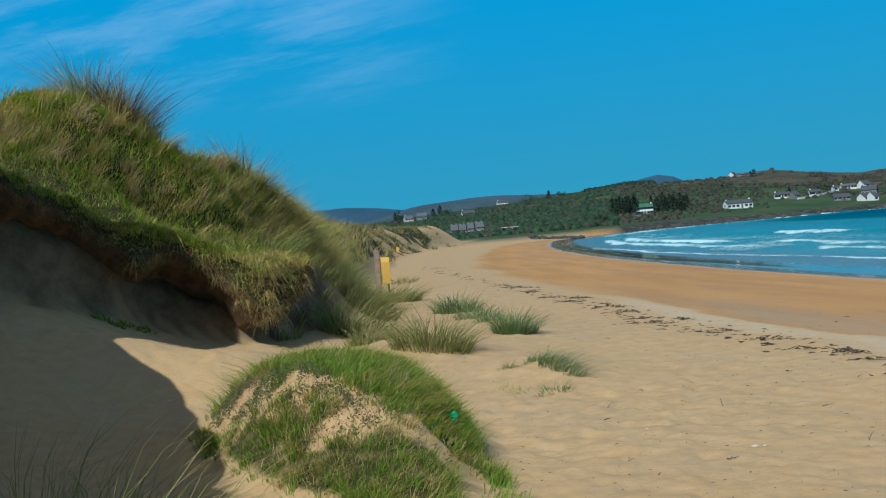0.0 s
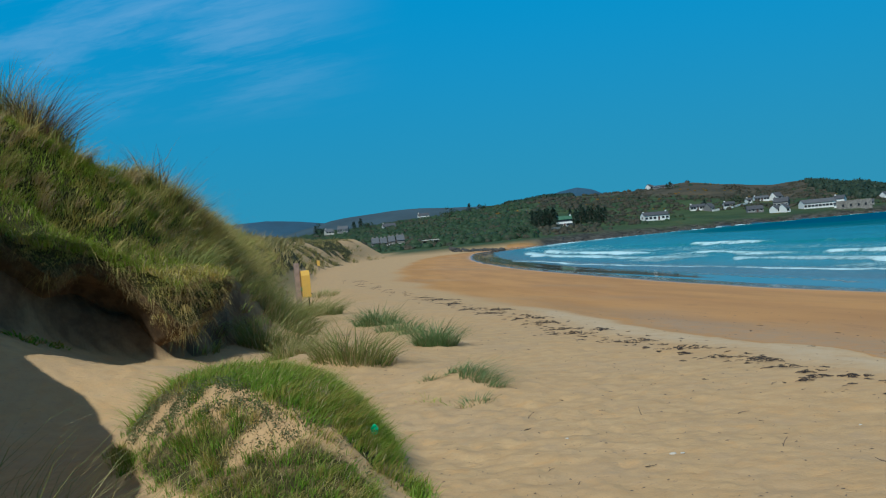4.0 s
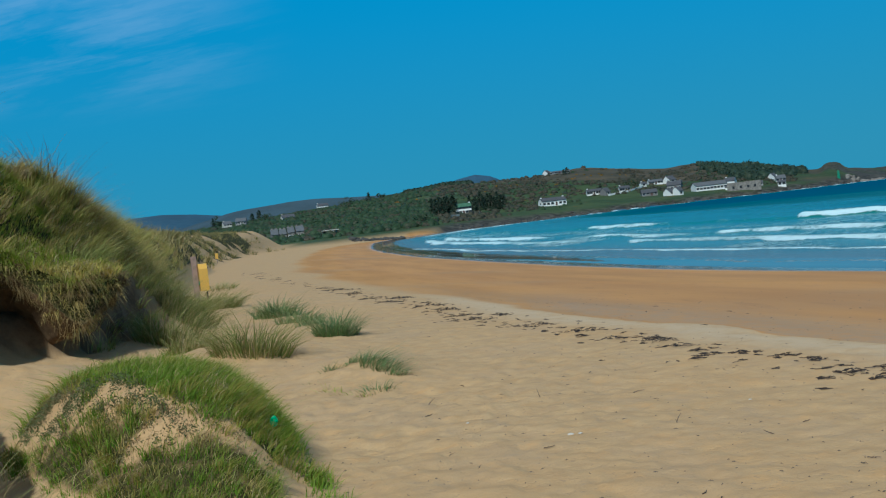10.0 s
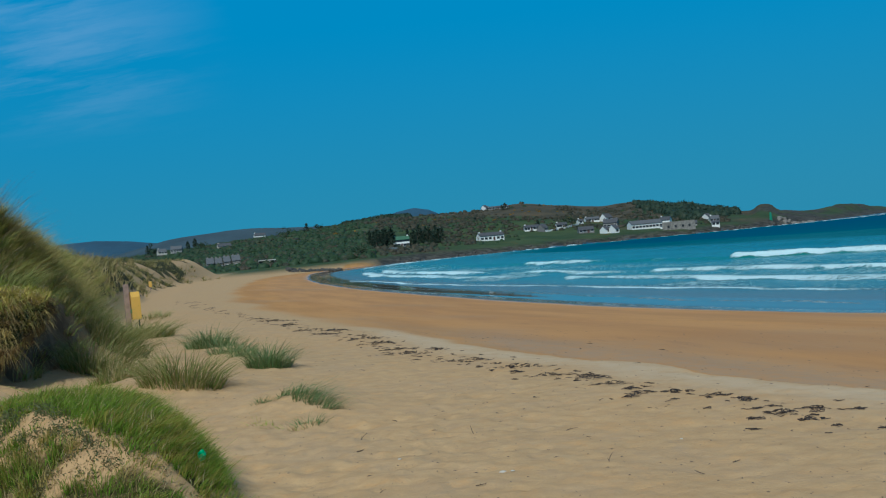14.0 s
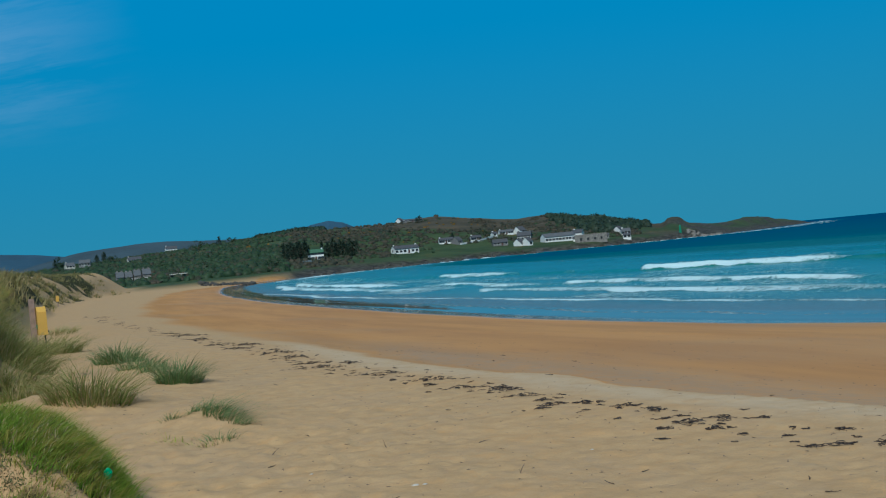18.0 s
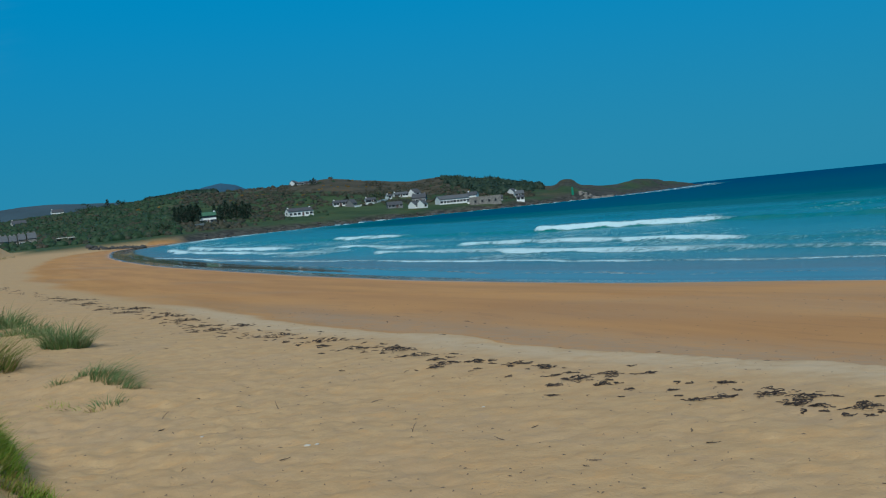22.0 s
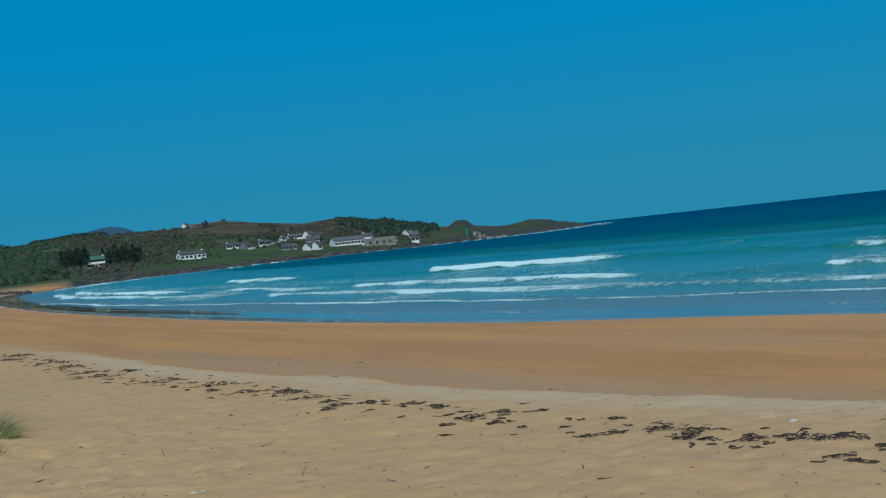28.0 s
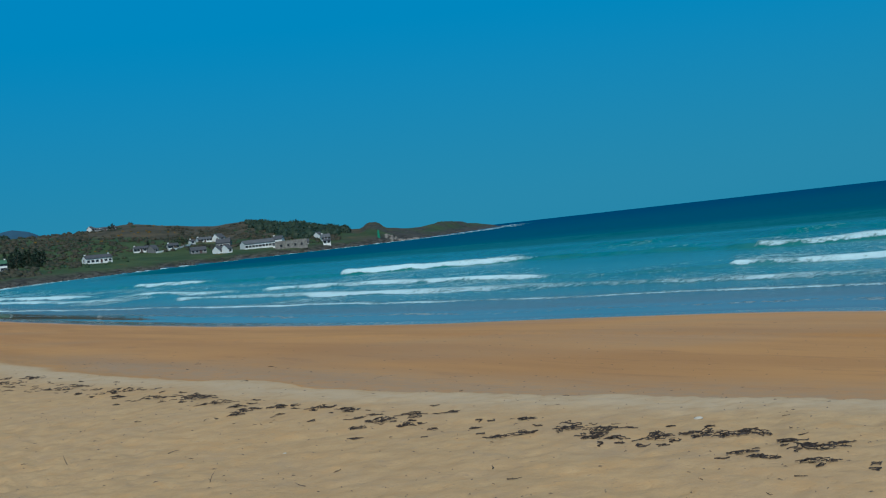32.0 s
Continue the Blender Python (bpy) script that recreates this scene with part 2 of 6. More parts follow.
def sea_material():
    m, n, b = material("sea")
    at = n.add("ShaderNodeNewGeometry").outputs["Position"]
    deep, foam = n.value("deep"), n.value("foam")
    long, chop = n.noise(n.scaled(at, 0.16, 0.05, 1.0), 1.0, 5.0), n.noise(n.scaled(at, 1.2, 0.6, 1.0), 1.0, 5.0)
    ripple = n.noise(at, 2.2, 6.0, 0.7)
    c = n.mix(n.ramp(deep, 0.0, 0.5), (0.165, 0.150, 0.135), (0.040, 0.195, 0.210))
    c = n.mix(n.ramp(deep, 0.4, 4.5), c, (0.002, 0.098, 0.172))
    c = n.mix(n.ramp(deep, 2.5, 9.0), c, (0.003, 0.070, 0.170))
    c = n.mix(n.math("MULTIPLY", n.ramp(long, 0.48, 0.70), 0.38), c, (0.002, 0.105, 0.115))
    c = n.mix(n.math("MULTIPLY", n.ramp(chop, 0.50, 0.66), n.ramp(deep, 0.3, 0.9, 0.0, 0.32)), c, (0.002, 0.070, 0.105))
    c = n.mix(n.math("MULTIPLY", n.value("churn"), n.ramp(ripple, 0.35, 0.65, 0.25, 1.0)), c, (0.10, 0.30, 0.32))
    c = n.mix(n.math("MULTIPLY", n.ramp(ripple, 0.52, 0.68), n.ramp(deep, 0.4, 1.5, 0.0, 0.4)), c, (0.002, 0.055, 0.095))
    c = n.mix(n.math("MULTIPLY", n.value("face"), n.ramp(chop, 0.3, 0.6, 0.6, 1.0)), c, (0.006, 0.17, 0.13))
    lace = n.noise(at, 2.6, 8.0, 0.75)
    threads = n.noise(n.scaled(at, 0.9, 0.5, 1.0), 1.0, 8.0, 0.78)
    torn = n.math("ADD", n.math("MULTIPLY", n.math("SUBTRACT", lace, 0.5), 1.7), n.math("MULTIPLY", n.math("SUBTRACT", threads, 0.5), 1.1))
    white = n.ramp(n.math("ADD", foam, torn), 0.34, 0.72)
    c = n.mix(white, c, (0.63, 0.85, 0.89))
    n.put(b.inputs["Base Color"], c)
    n.put(b.inputs["Roughness"], n.mix(white, n.ramp(deep, 0.05, 0.13, 0.03, 0.22), (0.75, 0.75, 0.75)))
    b.inputs["IOR"].default_value = 1.33
    n.put(b.inputs["Specular IOR Level"], n.math("MULTIPLY", n.ramp(deep, 0.05, 0.15, 1.0, 0.5), n.ramp(deep, 0.15, 2.4, 0.5, 0.0)))
    h = n.math("ADD", n.math("MULTIPLY", chop, n.ramp(deep, 0.06, 0.35, 0.003, 0.18)), n.math("MULTIPLY", lace, n.math("MULTIPLY", white, 0.25)))
    n.put(b.inputs["Normal"], n.add("ShaderNodeBump", {"Height": h, "Strength": 0.6, "Distance": 1.0}))
    return m


GROUND, SEA = ground_material(), sea_material()
MARRAM = foliage("marram", (0.15, 0.18, 0.030), (0.28, 0.33, 0.060), (0.54, 0.42, 0.15), 0.36)
FRESH = foliage("fresh_grass", (0.155, 0.255, 0.014), (0.30, 0.46, 0.028), (0.55, 0.44, 0.12), 0.34)
CAP = foliage("mound_grass", (0.075, 0.180, 0.007), (0.155, 0.36, 0.016), (0.34, 0.28, 0.06), 0.28)
DULL_MARRAM = foliage("dull_marram", (0.10, 0.105, 0.024), (0.19, 0.185, 0.05), (0.38, 0.30, 0.13), 0.42)
GREEN_MARRAM = foliage("green_marram", (0.12, 0.165, 0.030), (0.23, 0.29, 0.06), (0.44, 0.37, 0.16), 0.25)
BLUE_MARRAM = foliage("blue_marram", (0.095, 0.18, 0.055), (0.18, 0.30, 0.10), (0.27, 0.27, 0.13), 0.15)
STRAW = foliage("straw", (0.26, 0.18, 0.07), (0.44, 0.32, 0.13), (0.52, 0.42, 0.23), 0.5)
ROOTS = foliage("dead_roots", (0.085, 0.060, 0.026), (0.20, 0.14, 0.055), (0.30, 0.22, 0.09), 0.35)
RUSSET = foliage("russet_stems", (0.075, 0.042, 0.028), (0.15, 0.08, 0.045), (0.20, 0.12, 0.06), 0.3)
WEED = foliage("small_leaves", (0.085, 0.115, 0.04), (0.14, 0.17, 0.07), (0.22, 0.18, 0.09), 0.3)
PINE = foliage("pine_needles", (0.020, 0.043, 0.030), (0.042, 0.074, 0.046), (0.05, 0.07, 0.04), 0.2)
LEAVES = foliage("broad_leaves", (0.026, 0.060, 0.028), (0.048, 0.094, 0.042), (0.060, 0.075, 0.042), 0.3)
BRUSH = foliage("brushwood", (0.040, 0.052, 0.034), (0.070, 0.072, 0.046), (0.085, 0.074, 0.05), 0.45)
GORSE = foliage("gorse_bloom", (0.13, 0.085, 0.012), (0.34, 0.18, 0.012), (0.20, 0.11, 0.02), 0.3)
BARK = plain("bark", (0.12, 0.09, 0.065), 0.9)
KELP = plain("kelp", (0.042, 0.027, 0.019), 0.55, var=0.4, scale=9.0, bump=0.5)
STICK = plain("driftwood", (0.16, 0.12, 0.085), 0.85, scale=20.0)
WHITE = plain("white_render", (0.82, 0.82, 0.78), 0.8, var=0.06, scale=0.4)
CREAM = plain("cream_render", (0.55, 0.52, 0.45), 0.85, var=0.1, scale=0.4)
GREY = plain("grey_render", (0.20, 0.195, 0.19), 0.85, var=0.12, scale=0.4)
STONE = plain("rubble_stone", (0.26, 0.24, 0.21), 0.9, var=0.45, scale=1.2, bump=0.5)
SLATE = plain("slate", (0.085, 0.09, 0.10), 0.6, var=0.25, scale=1.0)
PALE_SLATE = plain("pale_slate", (0.12, 0.13, 0.14), 0.6, var=0.2, scale=1.0)
GREEN_ROOF = plain("green_roof", (0.065, 0.17, 0.10), 0.6, var=0.2, scale=0.6)
GLASS = plain("dark_pane", (0.025, 0.03, 0.035), 0.12, var=0.1)
DOOR = plain("painted_door", (0.10, 0.05, 0.04), 0.5)
YELLOW = plain("yellow_plastic", (0.70, 0.41, 0.075), 0.42, var=0.08, scale=2.0, bump=0.05)
GREYWOOD = plain("weathered_post", (0.33, 0.23, 0.185), 0.85, var=0.3, scale=6.0)
DARK = plain("black_rope", (0.03, 0.03, 0.03), 0.7)
RED = plain("red_ring", (0.55, 0.06, 0.03), 0.5)
LID = plain("green_plastic", (0.0, 0.42, 0.16), 0.35, var=0.1, scale=10.0, bump=0.05)
STEEL = plain("green_painted_steel", (0.02, 0.24, 0.13), 0.5, var=0.2)
ROCK = plain("shore_rock", (0.085, 0.08, 0.07), 0.9, var=0.5, scale=0.6, bump=0.6)
# the blue in these far hill colours stands in for distance haze
HAZED_HILLS = plain("hazed_heath", (0.024, 0.082, 0.140), 0.95, var=0.3, scale=0.004, bump=0.0)
HAZED_MOOR = plain("hazed_moor", (0.044, 0.080, 0.104), 0.95, var=0.35, scale=0.006, bump=0.0)


# ---- the lie of the land ----
def lattice(ix, iy, seed):
    h = (ix.astype(np.int64) * 374761393 + iy.astype(np.int64) * 668265263 + seed * 1442695041) & 0x7FFFFFFF
    h = ((h ^ (h >> 13)) * 1274126177) & 0x7FFFFFFF
    return ((h ^ (h >> 16)) & 0xFFFF) / 65535.0


def rough(x, y, size, seed=1, octaves=3):
    """Smooth noise from -1 to 1 with hills about that many metres wide."""
    total, gain, norm = 0.0, 1.0, 0.0
    for k in range(octaves):
        u, v = np.asarray(x) / size * 2 ** k + 91.7, np.asarray(y) / size * 2 ** k + 37.3
        i, j = np.floor(u), np.floor(v)
        fu, fv = u - i, v - j
        fu, fv = fu * fu * (3 - 2 * fu), fv * fv * (3 - 2 * fv)
        a, b = lattice(i, j, seed + k), lattice(i + 1, j, seed + k)
        c, d = lattice(i, j + 1, seed + k), lattice(i + 1, j + 1, seed + k)
        total = total + gain * ((a + (b - a) * fu) * (1 - fv) + (c + (d - c) * fu) * fv)
        norm += gain
        gain *= 0.5
    return total / norm * 2 - 1


def ease(x, lo, hi):
    f = np.clip((np.asarray(x, float) - lo) / (hi - lo), 0, 1)
    return f * f * (3 - 2 * f)


def polar(az, d):
    return d * math.sin(radians(az)), d * math.cos(radians(az))


def smoothed(points, times=3):
    p = np.array(points, float)
    for _ in range(times):
        q = np.empty((2 * len(p) - 2, 2))
        q[0::2], q[1::2] = 0.75 * p[:-1] + 0.25 * p[1:], 0.25 * p[:-1] + 0.75 * p[1:]
        p = np.vstack([p[:1], q, p[-1:]])
    return p


def from_line(x, y, line):
    """Distance to a line, positive on its left hand, and how far along it the nearest point lies."""
    x, y = np.asarray(x, float), np.asarray(y, float)
    line = np.asarray(line, float)
    a, b = line[:-1], line[1:]
    size = np.hypot(*(b - a).T)
    start = np.concatenate([[0.0], np.cumsum(size)])
    # only the stretches that can be nearest to any of the places
    cx, cy = (x.min() + x.max()) / 2, (y.min() + y.max()) / 2
    reach = math.hypot(x.max() - cx, y.max() - cy)
    k = np.clip(((cx - a[:, 0]) * (b - a)[:, 0] + (cy - a[:, 1]) * (b - a)[:, 1]) / size ** 2, 0, 1)
    gap = np.hypot(cx - a[:, 0] - k * (b - a)[:, 0], cy - a[:, 1] - k * (b - a)[:, 1])
    best, sign, along = np.full(x.shape, 1e12), np.ones(x.shape), np.zeros(x.shape)
    for i in np.flatnonzero(gap <= gap.min() + 2 * reach + 1e-6):
        (ax, ay), (dx, dy) = a[i], b[i] - a[i]
        k = np.clip(((x - ax) * dx + (y - ay) * dy) / size[i] ** 2, 0, 1)
        ex, ey = x - ax - k * dx, y - ay - k * dy
        d = ex * ex + ey * ey
        near = d < best
        best = np.where(near, d, best)
        sign = np.where(near, np.where(dx * ey - dy * ex >= 0, 1.0, -1.0), sign)
        along = np.where(near, start[i] + k * size[i], along)
    return np.sqrt(best) * sign, along


# the water's edge, northward along the beach, round the bay's end and out to the point
SHORE = smoothed([(10, -4000), (22, -400), (27.5, -40), (28.5, 5), (27.6, 21.5), (25.4, 31), (22.9, 38.7), (20.9, 57), (20.1, 80), (19.2, 125), (22.0, 206), (30.0, 296), (38, 360), (64, 432), (104, 486), (140, 519), (191, 526), (236, 519), (308, 555), (455, 725), (700, 1040), (760, 1120), (720, 1230), (500, 1500), (300, 2600), (200, 4900)], 2)
# the foot of the dunes, northward
FOOT = smoothed([(-14, -4000), (-7, -60), (-3.0, -20), (-1.5, -4), (-2.1, 2), (-3.1, 5.2), (-4.4, 8.3), (-6.9, 11.6), (-7.2, 13.2), (-6.3, 14.4), (-4.9, 15.4), (-3.5, 16.55), (-2.75, 16.95), (-2.3, 17.4), (-2.3, 18.8), (-1.95, 20.3), (-1.5, 22.5), (-2.0, 29), (-2.85, 38), (-3.4, 57), (-4.4, 80), (-5.0, 125), (-1.5, 200), (9.0, 290), (23, 350), (49, 418), (64, 446), (102, 505), (300, 800), (400, 4000)], 2)
# the upper edge of an unseen steep bank added to shade the path, and the edge of the dry sand
SHADE_BANK = [(-1.8, -8.0), (-2.4, -1.0), (-3.0, 3.0), (-3.7, 5.9), (-4.4, 8.4), (-4.9, 9.8), (-5.7, 11.0), (-5.6, 11.9), (-5.55, 12.5), (-6.4, 12.9), (-9.5, 13.2)]
BERM = smoothed([(9, -400), (9, -20), (8.4, 2.0), (7.7, 6.4), (6.9, 7.9), (7.1, 8.4), (6.6, 9.0), (6.55, 9.9), (6.2, 10.9), (5.95, 11.7), (5.6, 13.0), (5.75, 14.6), (5.25, 15.8), (4.85, 17.8), (4.6, 20.4), (4.5, 24), (5.0, 28.5), (4.7, 33), (4.4, 45), (3.6, 62), (3.0, 85), (4.2, 125), (8.5, 206), (18, 290), (32, 360), (60, 440), (70, 4000)], 1)
# skyline of the bay's far side: bearing, elevation, depth of the slope behind the shore
RIDGE = np.array([(-60, 0.9, 500), (-8, 0.9, 500), (-3, 1.0, 480), (0, 1.15, 450), (3, 1.35, 420), (5, 1.52, 400), (7.4, 1.72, 380), (9.3, 1.88, 360), (12, 1.78, 340), (14, 1.82, 320), (16, 1.98, 320), (18, 1.70, 300), (20, 1.40, 280), (21.5, 1.46, 260), (23, 1.0, 220), (25, 0.70, 180), (26.6, 0.56, 150), (27.2, 0.42, 120), (28.4, 0.36, 110), (30.1, 0.24, 100), (31, 0.28, 100), (32.4, 0.20, 100), (33.2, 0.02, 90), (34.1, -0.11, 80), (40, -0.2, 80)])
FRONT = np.array([(-60, 440), (0, 440), (6, 440), (8.3, 445), (12, 500), (15, 541), (20, 560), (24.5, 571), (28.8, 640), (31.6, 860), (34, 1270), (40, 1400)], float)


def hummock(x, y):
    """How far out on the hummock a place lies: 0 at its middle, 1 at its rim."""
    return np.hypot((x + 1.02 + 0.25 * (y - 9.3)) / np.clip(1.0 + 0.12 * (y - 9.3), 0.6, 1.4), (y - 9.2) / 2.6)


# lower edge of the green cap, upper edge of the thick skirt, and a bare run of sand between the hummock and its tail
CAP_EDGE = [(-2.6, 10.9), (-1.8, 9.95), (-1.39, 9.25), (-0.98, 8.32), (-0.68, 7.95), (-0.46, 7.60), (-0.27, 7.36), (-0.05, 7.25), (0.5, 7.2)]
SKIRT_EDGE = [(-2.3, 9.8), (-1.92, 9.15), (-1.64, 8.68), (-1.34, 8.07), (-1.0, 7.63), (-0.72, 7.28), (-0.44, 7.16), (-0.28, 7.12), (-0.16, 6.95), (-0.10, 6.2)]
STREAK = [(-0.32, 7.42), (-0.14, 7.25), (-0.01, 6.95), (0.02, 6.3)]


def on_cap(x, y):
    bare = np.abs(from_line(x, y, STREAK)[0])
    return ease(from_line(x, y, CAP_EDGE)[0] + 0.22 * rough(x, y, 0.4, 103, 2), -0.14, 0.06) * (1 - ease(hummock(x, y), 0.90, 1.04)) * ease(bare, 0.03, 0.09)


def on_skirt(x, y):
    return (1 - ease(from_line(x, y, SKIRT_EDGE)[0] + 0.22 * rough(x, y, 0.4, 106, 2), 0.0, 0.2)) * (1 - ease(hummock(x, y), 1.0, 1.14)) * (x < -0.08)


def on_mound(x, y):
    """Where grass grows on the hummock: a green cap and a skirt, and bare weedy sand between them."""
    return np.clip(np.maximum(on_cap(x, y), on_skirt(x, y)), 0, 1)


def terrain(x, y):
    """Height of the ground and what it carries, for arrays of places."""
    x, y = np.asarray(x, float), np.asarray(y, float)
    d, az = np.hypot(x, y), np.degrees(np.arctan2(x, y))
    s, run = from_line(x, y, SHORE)
    u, _ = from_line(x, y, FOOT)
    # beach: a firm wet face, a low step where the dry sand begins, then nearly level
    berm = np.interp(y, [4, 7, 10, 14], [-0.7, -0.2, 0.4, 0.4])
    z = np.interp(np.where(s > 12, s - berm, s), [-200, -60, -20, 0, 20.3, 21.3, 23.2, 27, 60, 200], [-9, -3.2, -1.1, 0, 1.70, 1.83, 1.92, 2.0, 2.15, 2.3])
    e = from_line(x, y, BERM)[0] + 0.22 * rough(x, y, 1.6, 4, 3) * (1 - ease(d, 30, 70)) + 1.2 * rough(x, y, 9.0, 3) * ease(d, 22, 60)
    blur = ease(d, 14, 42)
    dry = ease(e, -0.10 - 4.5 * blur, 0.10 + 5.0 * blur)
    near = 1 - ease(d, 25, 60)
    z = z + dry * near * (1 + 1.4 * np.exp(-(((x - 1.2) / 1.4) ** 2 + ((y - 10.5) / 3.0) ** 2))) * (0.010 * rough(x, y, 1.3, 7, 2) + 0.026 * np.minimum(rough(x, y, 0.28, 9, 2) + 0.05, 0) + 0.014 * rough(x, y, 0.13, 10, 2)) + 0.03 * ease(e, -0.15, 0.25) * near + dry * 0.06 * rough(x, y, 6.0, 8)
    wet = np.where(s > 0, 1 - dry, 1.0) + 0.95 * (1 - ease(s + 0.5 * rough(x, y, 5.0, 5), 1.2, 4.2))
    pale = np.exp(-((e - 0.45) / 0.5) ** 2) * (1 - ease(d, 24, 40))
    grey = ease(e, -3.4 + 0.9 * rough(x, y, 4.0, 6), -0.5) * (1 - dry) * (1 - 0.6 * ease(d, 30, 60)) + 0.5 * ease(rough(x, y, 9.0, 14), 0.1, 0.5) * (1 - dry)
    # dunes behind the foot
    un = u + 0.35 * rough(x, y, 3.0, 11) * (1 - ease(d, 60, 150)) + 1.6 * rough(x, y, 16.0, 12) * ease(d, 40, 90)
    scarp = ease(d, 9, 12) * (1 - ease(d, 20.5, 23.5))
    un = un + scarp * (0.42 * rough(x, y, 1.5, 13, 2) + 0.1)
    soft = ease(un, -0.35, 1.9 + 7.0 * ease(d, 80, 170)) * 2.55 + ease(un, 1.8, 4.5) * 0.55
    cut = np.interp(x, [-6.5, -5.2, -4.4, -3.8, -3.3, -2.7, -2.2], [2.2, 1.5, 0.95, 0.65, 0.75, 1.25, 0.9])
    steep = ease(un, -1.4, 0.25) * 0.30 + ease(un, 0.25, 0.62) * cut + ease(un, 0.55, 2.7) * (2.75 - cut)
    dune = soft * (1 - scarp) + steep * scarp
    hump = 1.2 * np.exp(-(((x + 6.0) / 1.5) ** 2 + ((y - 18.4) / 2.9) ** 2)) + 0.42 * np.exp(-(((x + 3.75) / 0.8) ** 2 + ((y - 21.6) / 1.2) ** 2)) + 0.4 * np.exp(-(((x + 10.5) / 4.0) ** 2 + ((y - 16) / 7) ** 2))
    hump = hump * ease(un, -0.2, 1.7)
    back = ease(un, 4, 16) * (0.2 + 0.9 * rough(x, y, 14.0, 15)) * (0.4 + 0.9 * ease(d, 90, 200))
    # the near bank, out of view and shaped for its shadow: a steep face, then level ground that runs back into the dune
    brow = from_line(x, y, SHADE_BANK)[0] + 0.15 * rough(x, y, 1.2, 17, 2)
    bank = np.interp(y, [0, 4, 8.5, 10.9, 12.2], [4.1, 4.1, 4.0, 4.1, 4.75])
    # its raised far end, also unseen, is added to shade the alcove
    bank = (bank + 0.95 * ease(y, 11.3, 12.0) * np.exp(-((x + 5.75) / 0.45) ** 2)) * ease(brow, -0.5, 0.1) * ease(y, -9, -6)
    dune = np.maximum(dune, bank)
    # blown sand that climbs into the alcove under the turf
    talus = 1.0 * ease(-x, 2.9, 6.2) * ease(y, 8.5, 15.0) * (1 - ease(un, 0.25, 0.7)) * (1 - ease(y, 18, 20))
    z = z + talus
    behind = (1 - ease(d, 300, 420)) * (1 - ease(az, -0.7, 1.5) * ease(d, 120, 160))
    z = z + ((dune + back) * (1 + 0.45 * ease(d, 80, 190)) + hump + 0.17 * rough(x, y, 1.1, 16, 3) * ease(un, 0.5, 2.0)) * behind
    turf = ease(un, 0.35 + 0.5 * scarp, 0.85 + 0.5 * scarp) * behind
    bare = ease(rough(x, y, 6.0, 21), -0.05, 0.2) * ease(d, 75, 110) * (1 - ease(un, 2.5, 6.0))
    bare = np.maximum(bare, ease(d, 110, 140) * ease(az + 0.5 * rough(x, y, 12, 23), -0.9, -0.2))
    turf = turf * (1 - bare) * (1 - ease(d, 70, 100) * ease(rough(x, y, 4.5, 25, 2), 0.0, 0.25) * 0.9)
    earth = ease(un + 0.15 * rough(x, y, 0.6, 19, 2), 0.10, 0.35) * (1 - ease(un, 1.0, 1.35)) * scarp
    # the hummock beside the path, and low swells of blown sand
    z = z + 0.70 * np.exp(-((hummock(x, y) / 0.88) ** 4.0)) + 0.50 * np.exp(-(((x + 3.2) / 1.6) ** 2 + ((y - 14.2 - 0.15 * (x + 3.2)) / 1.3) ** 2))
    z = z + 0.16 * np.exp(-(((x - 0.8) / 1.0) ** 2 + ((y - 19.0) / 2.4) ** 2)) + 0.16 * np.exp(-(((x - 1.0) / 0.6) ** 2 + ((y - 13.4) / 1.2) ** 2)) + 0.30 * np.exp(-(((x + 0.6) / 1.1) ** 2 + ((y - 15.6) / 1.6) ** 2))
    mat = on_mound(x, y)
    # the far side of the bay
    el, deep = np.interp(az, RIDGE[:, 0], RIDGE[:, 1]), np.interp(az, RIDGE[:, 0], RIDGE[:, 2])
    front = np.interp(az, FRONT[:, 0], FRONT[:, 1])
    top = EYE + np.tan(np.radians(el)) * (front + deep)
    k = (d - front) / deep
    slope = np.interp(k, [0, 0.06, 0.25, 0.6, 1.0, 1.5, 3, 8], [0, 0.03, 0.20, 0.62, 1.0, 0.95, 0.7, 0.3])
    hill = np.minimum(2.6 * ease(s, 0, 9), 2.6) + slope * (top - 2.6) + ease(k, 0.05, 0.4) * (2.2 * rough(x, y, 70, 31, 4) * (1 - ease(az, 24, 28)) + 0.5 * rough(x, y, 22, 33, 3))
    knob = 4.2 * np.exp(-(((az - 27.75) / 0.50) ** 4)) * np.exp(-(((k - 0.9) / 0.5) ** 2)) + 2.2 * np.exp(-(((az - 31.3) / 0.9) ** 4)) * np.exp(-(((k - 0.9) / 0.5) ** 2))
    hill = hill + knob + ease(az, 24, 28) * ease(k, 0.1, 0.5) * 1.2 * rough(x, y, 30, 35, 4)
    far = np.where(s > 0, np.maximum(ease(k, -0.015, 0.015) * ease(az, -70, -40), np.maximum(ease(az, 8.0, 9.0) * ease(d, 380, 430) * ease(s, 0.3, 1.5), ease(u, 0.5, 5) * ease(d, 250, 290) * ease(az, 0.6, 2.2))), 0.0)
    z = np.where(s > 0, z * (1 - far) + hill * far, z)
    rocky = far * (1 - ease(s + 4 * rough(x, y, 14, 37), 5, 11)) + far * ease(az, 25, 29) * ease(rough(x, y, 25, 39), -0.25, 0.1)
    heath = ease(k, 0.3, 0.8) * ease(az, 10, 15) * (1 - 0.8 * ease(az, 25, 28))
    edge = ease(d, 400, 430) * ease(az, 8.6, 9.0)
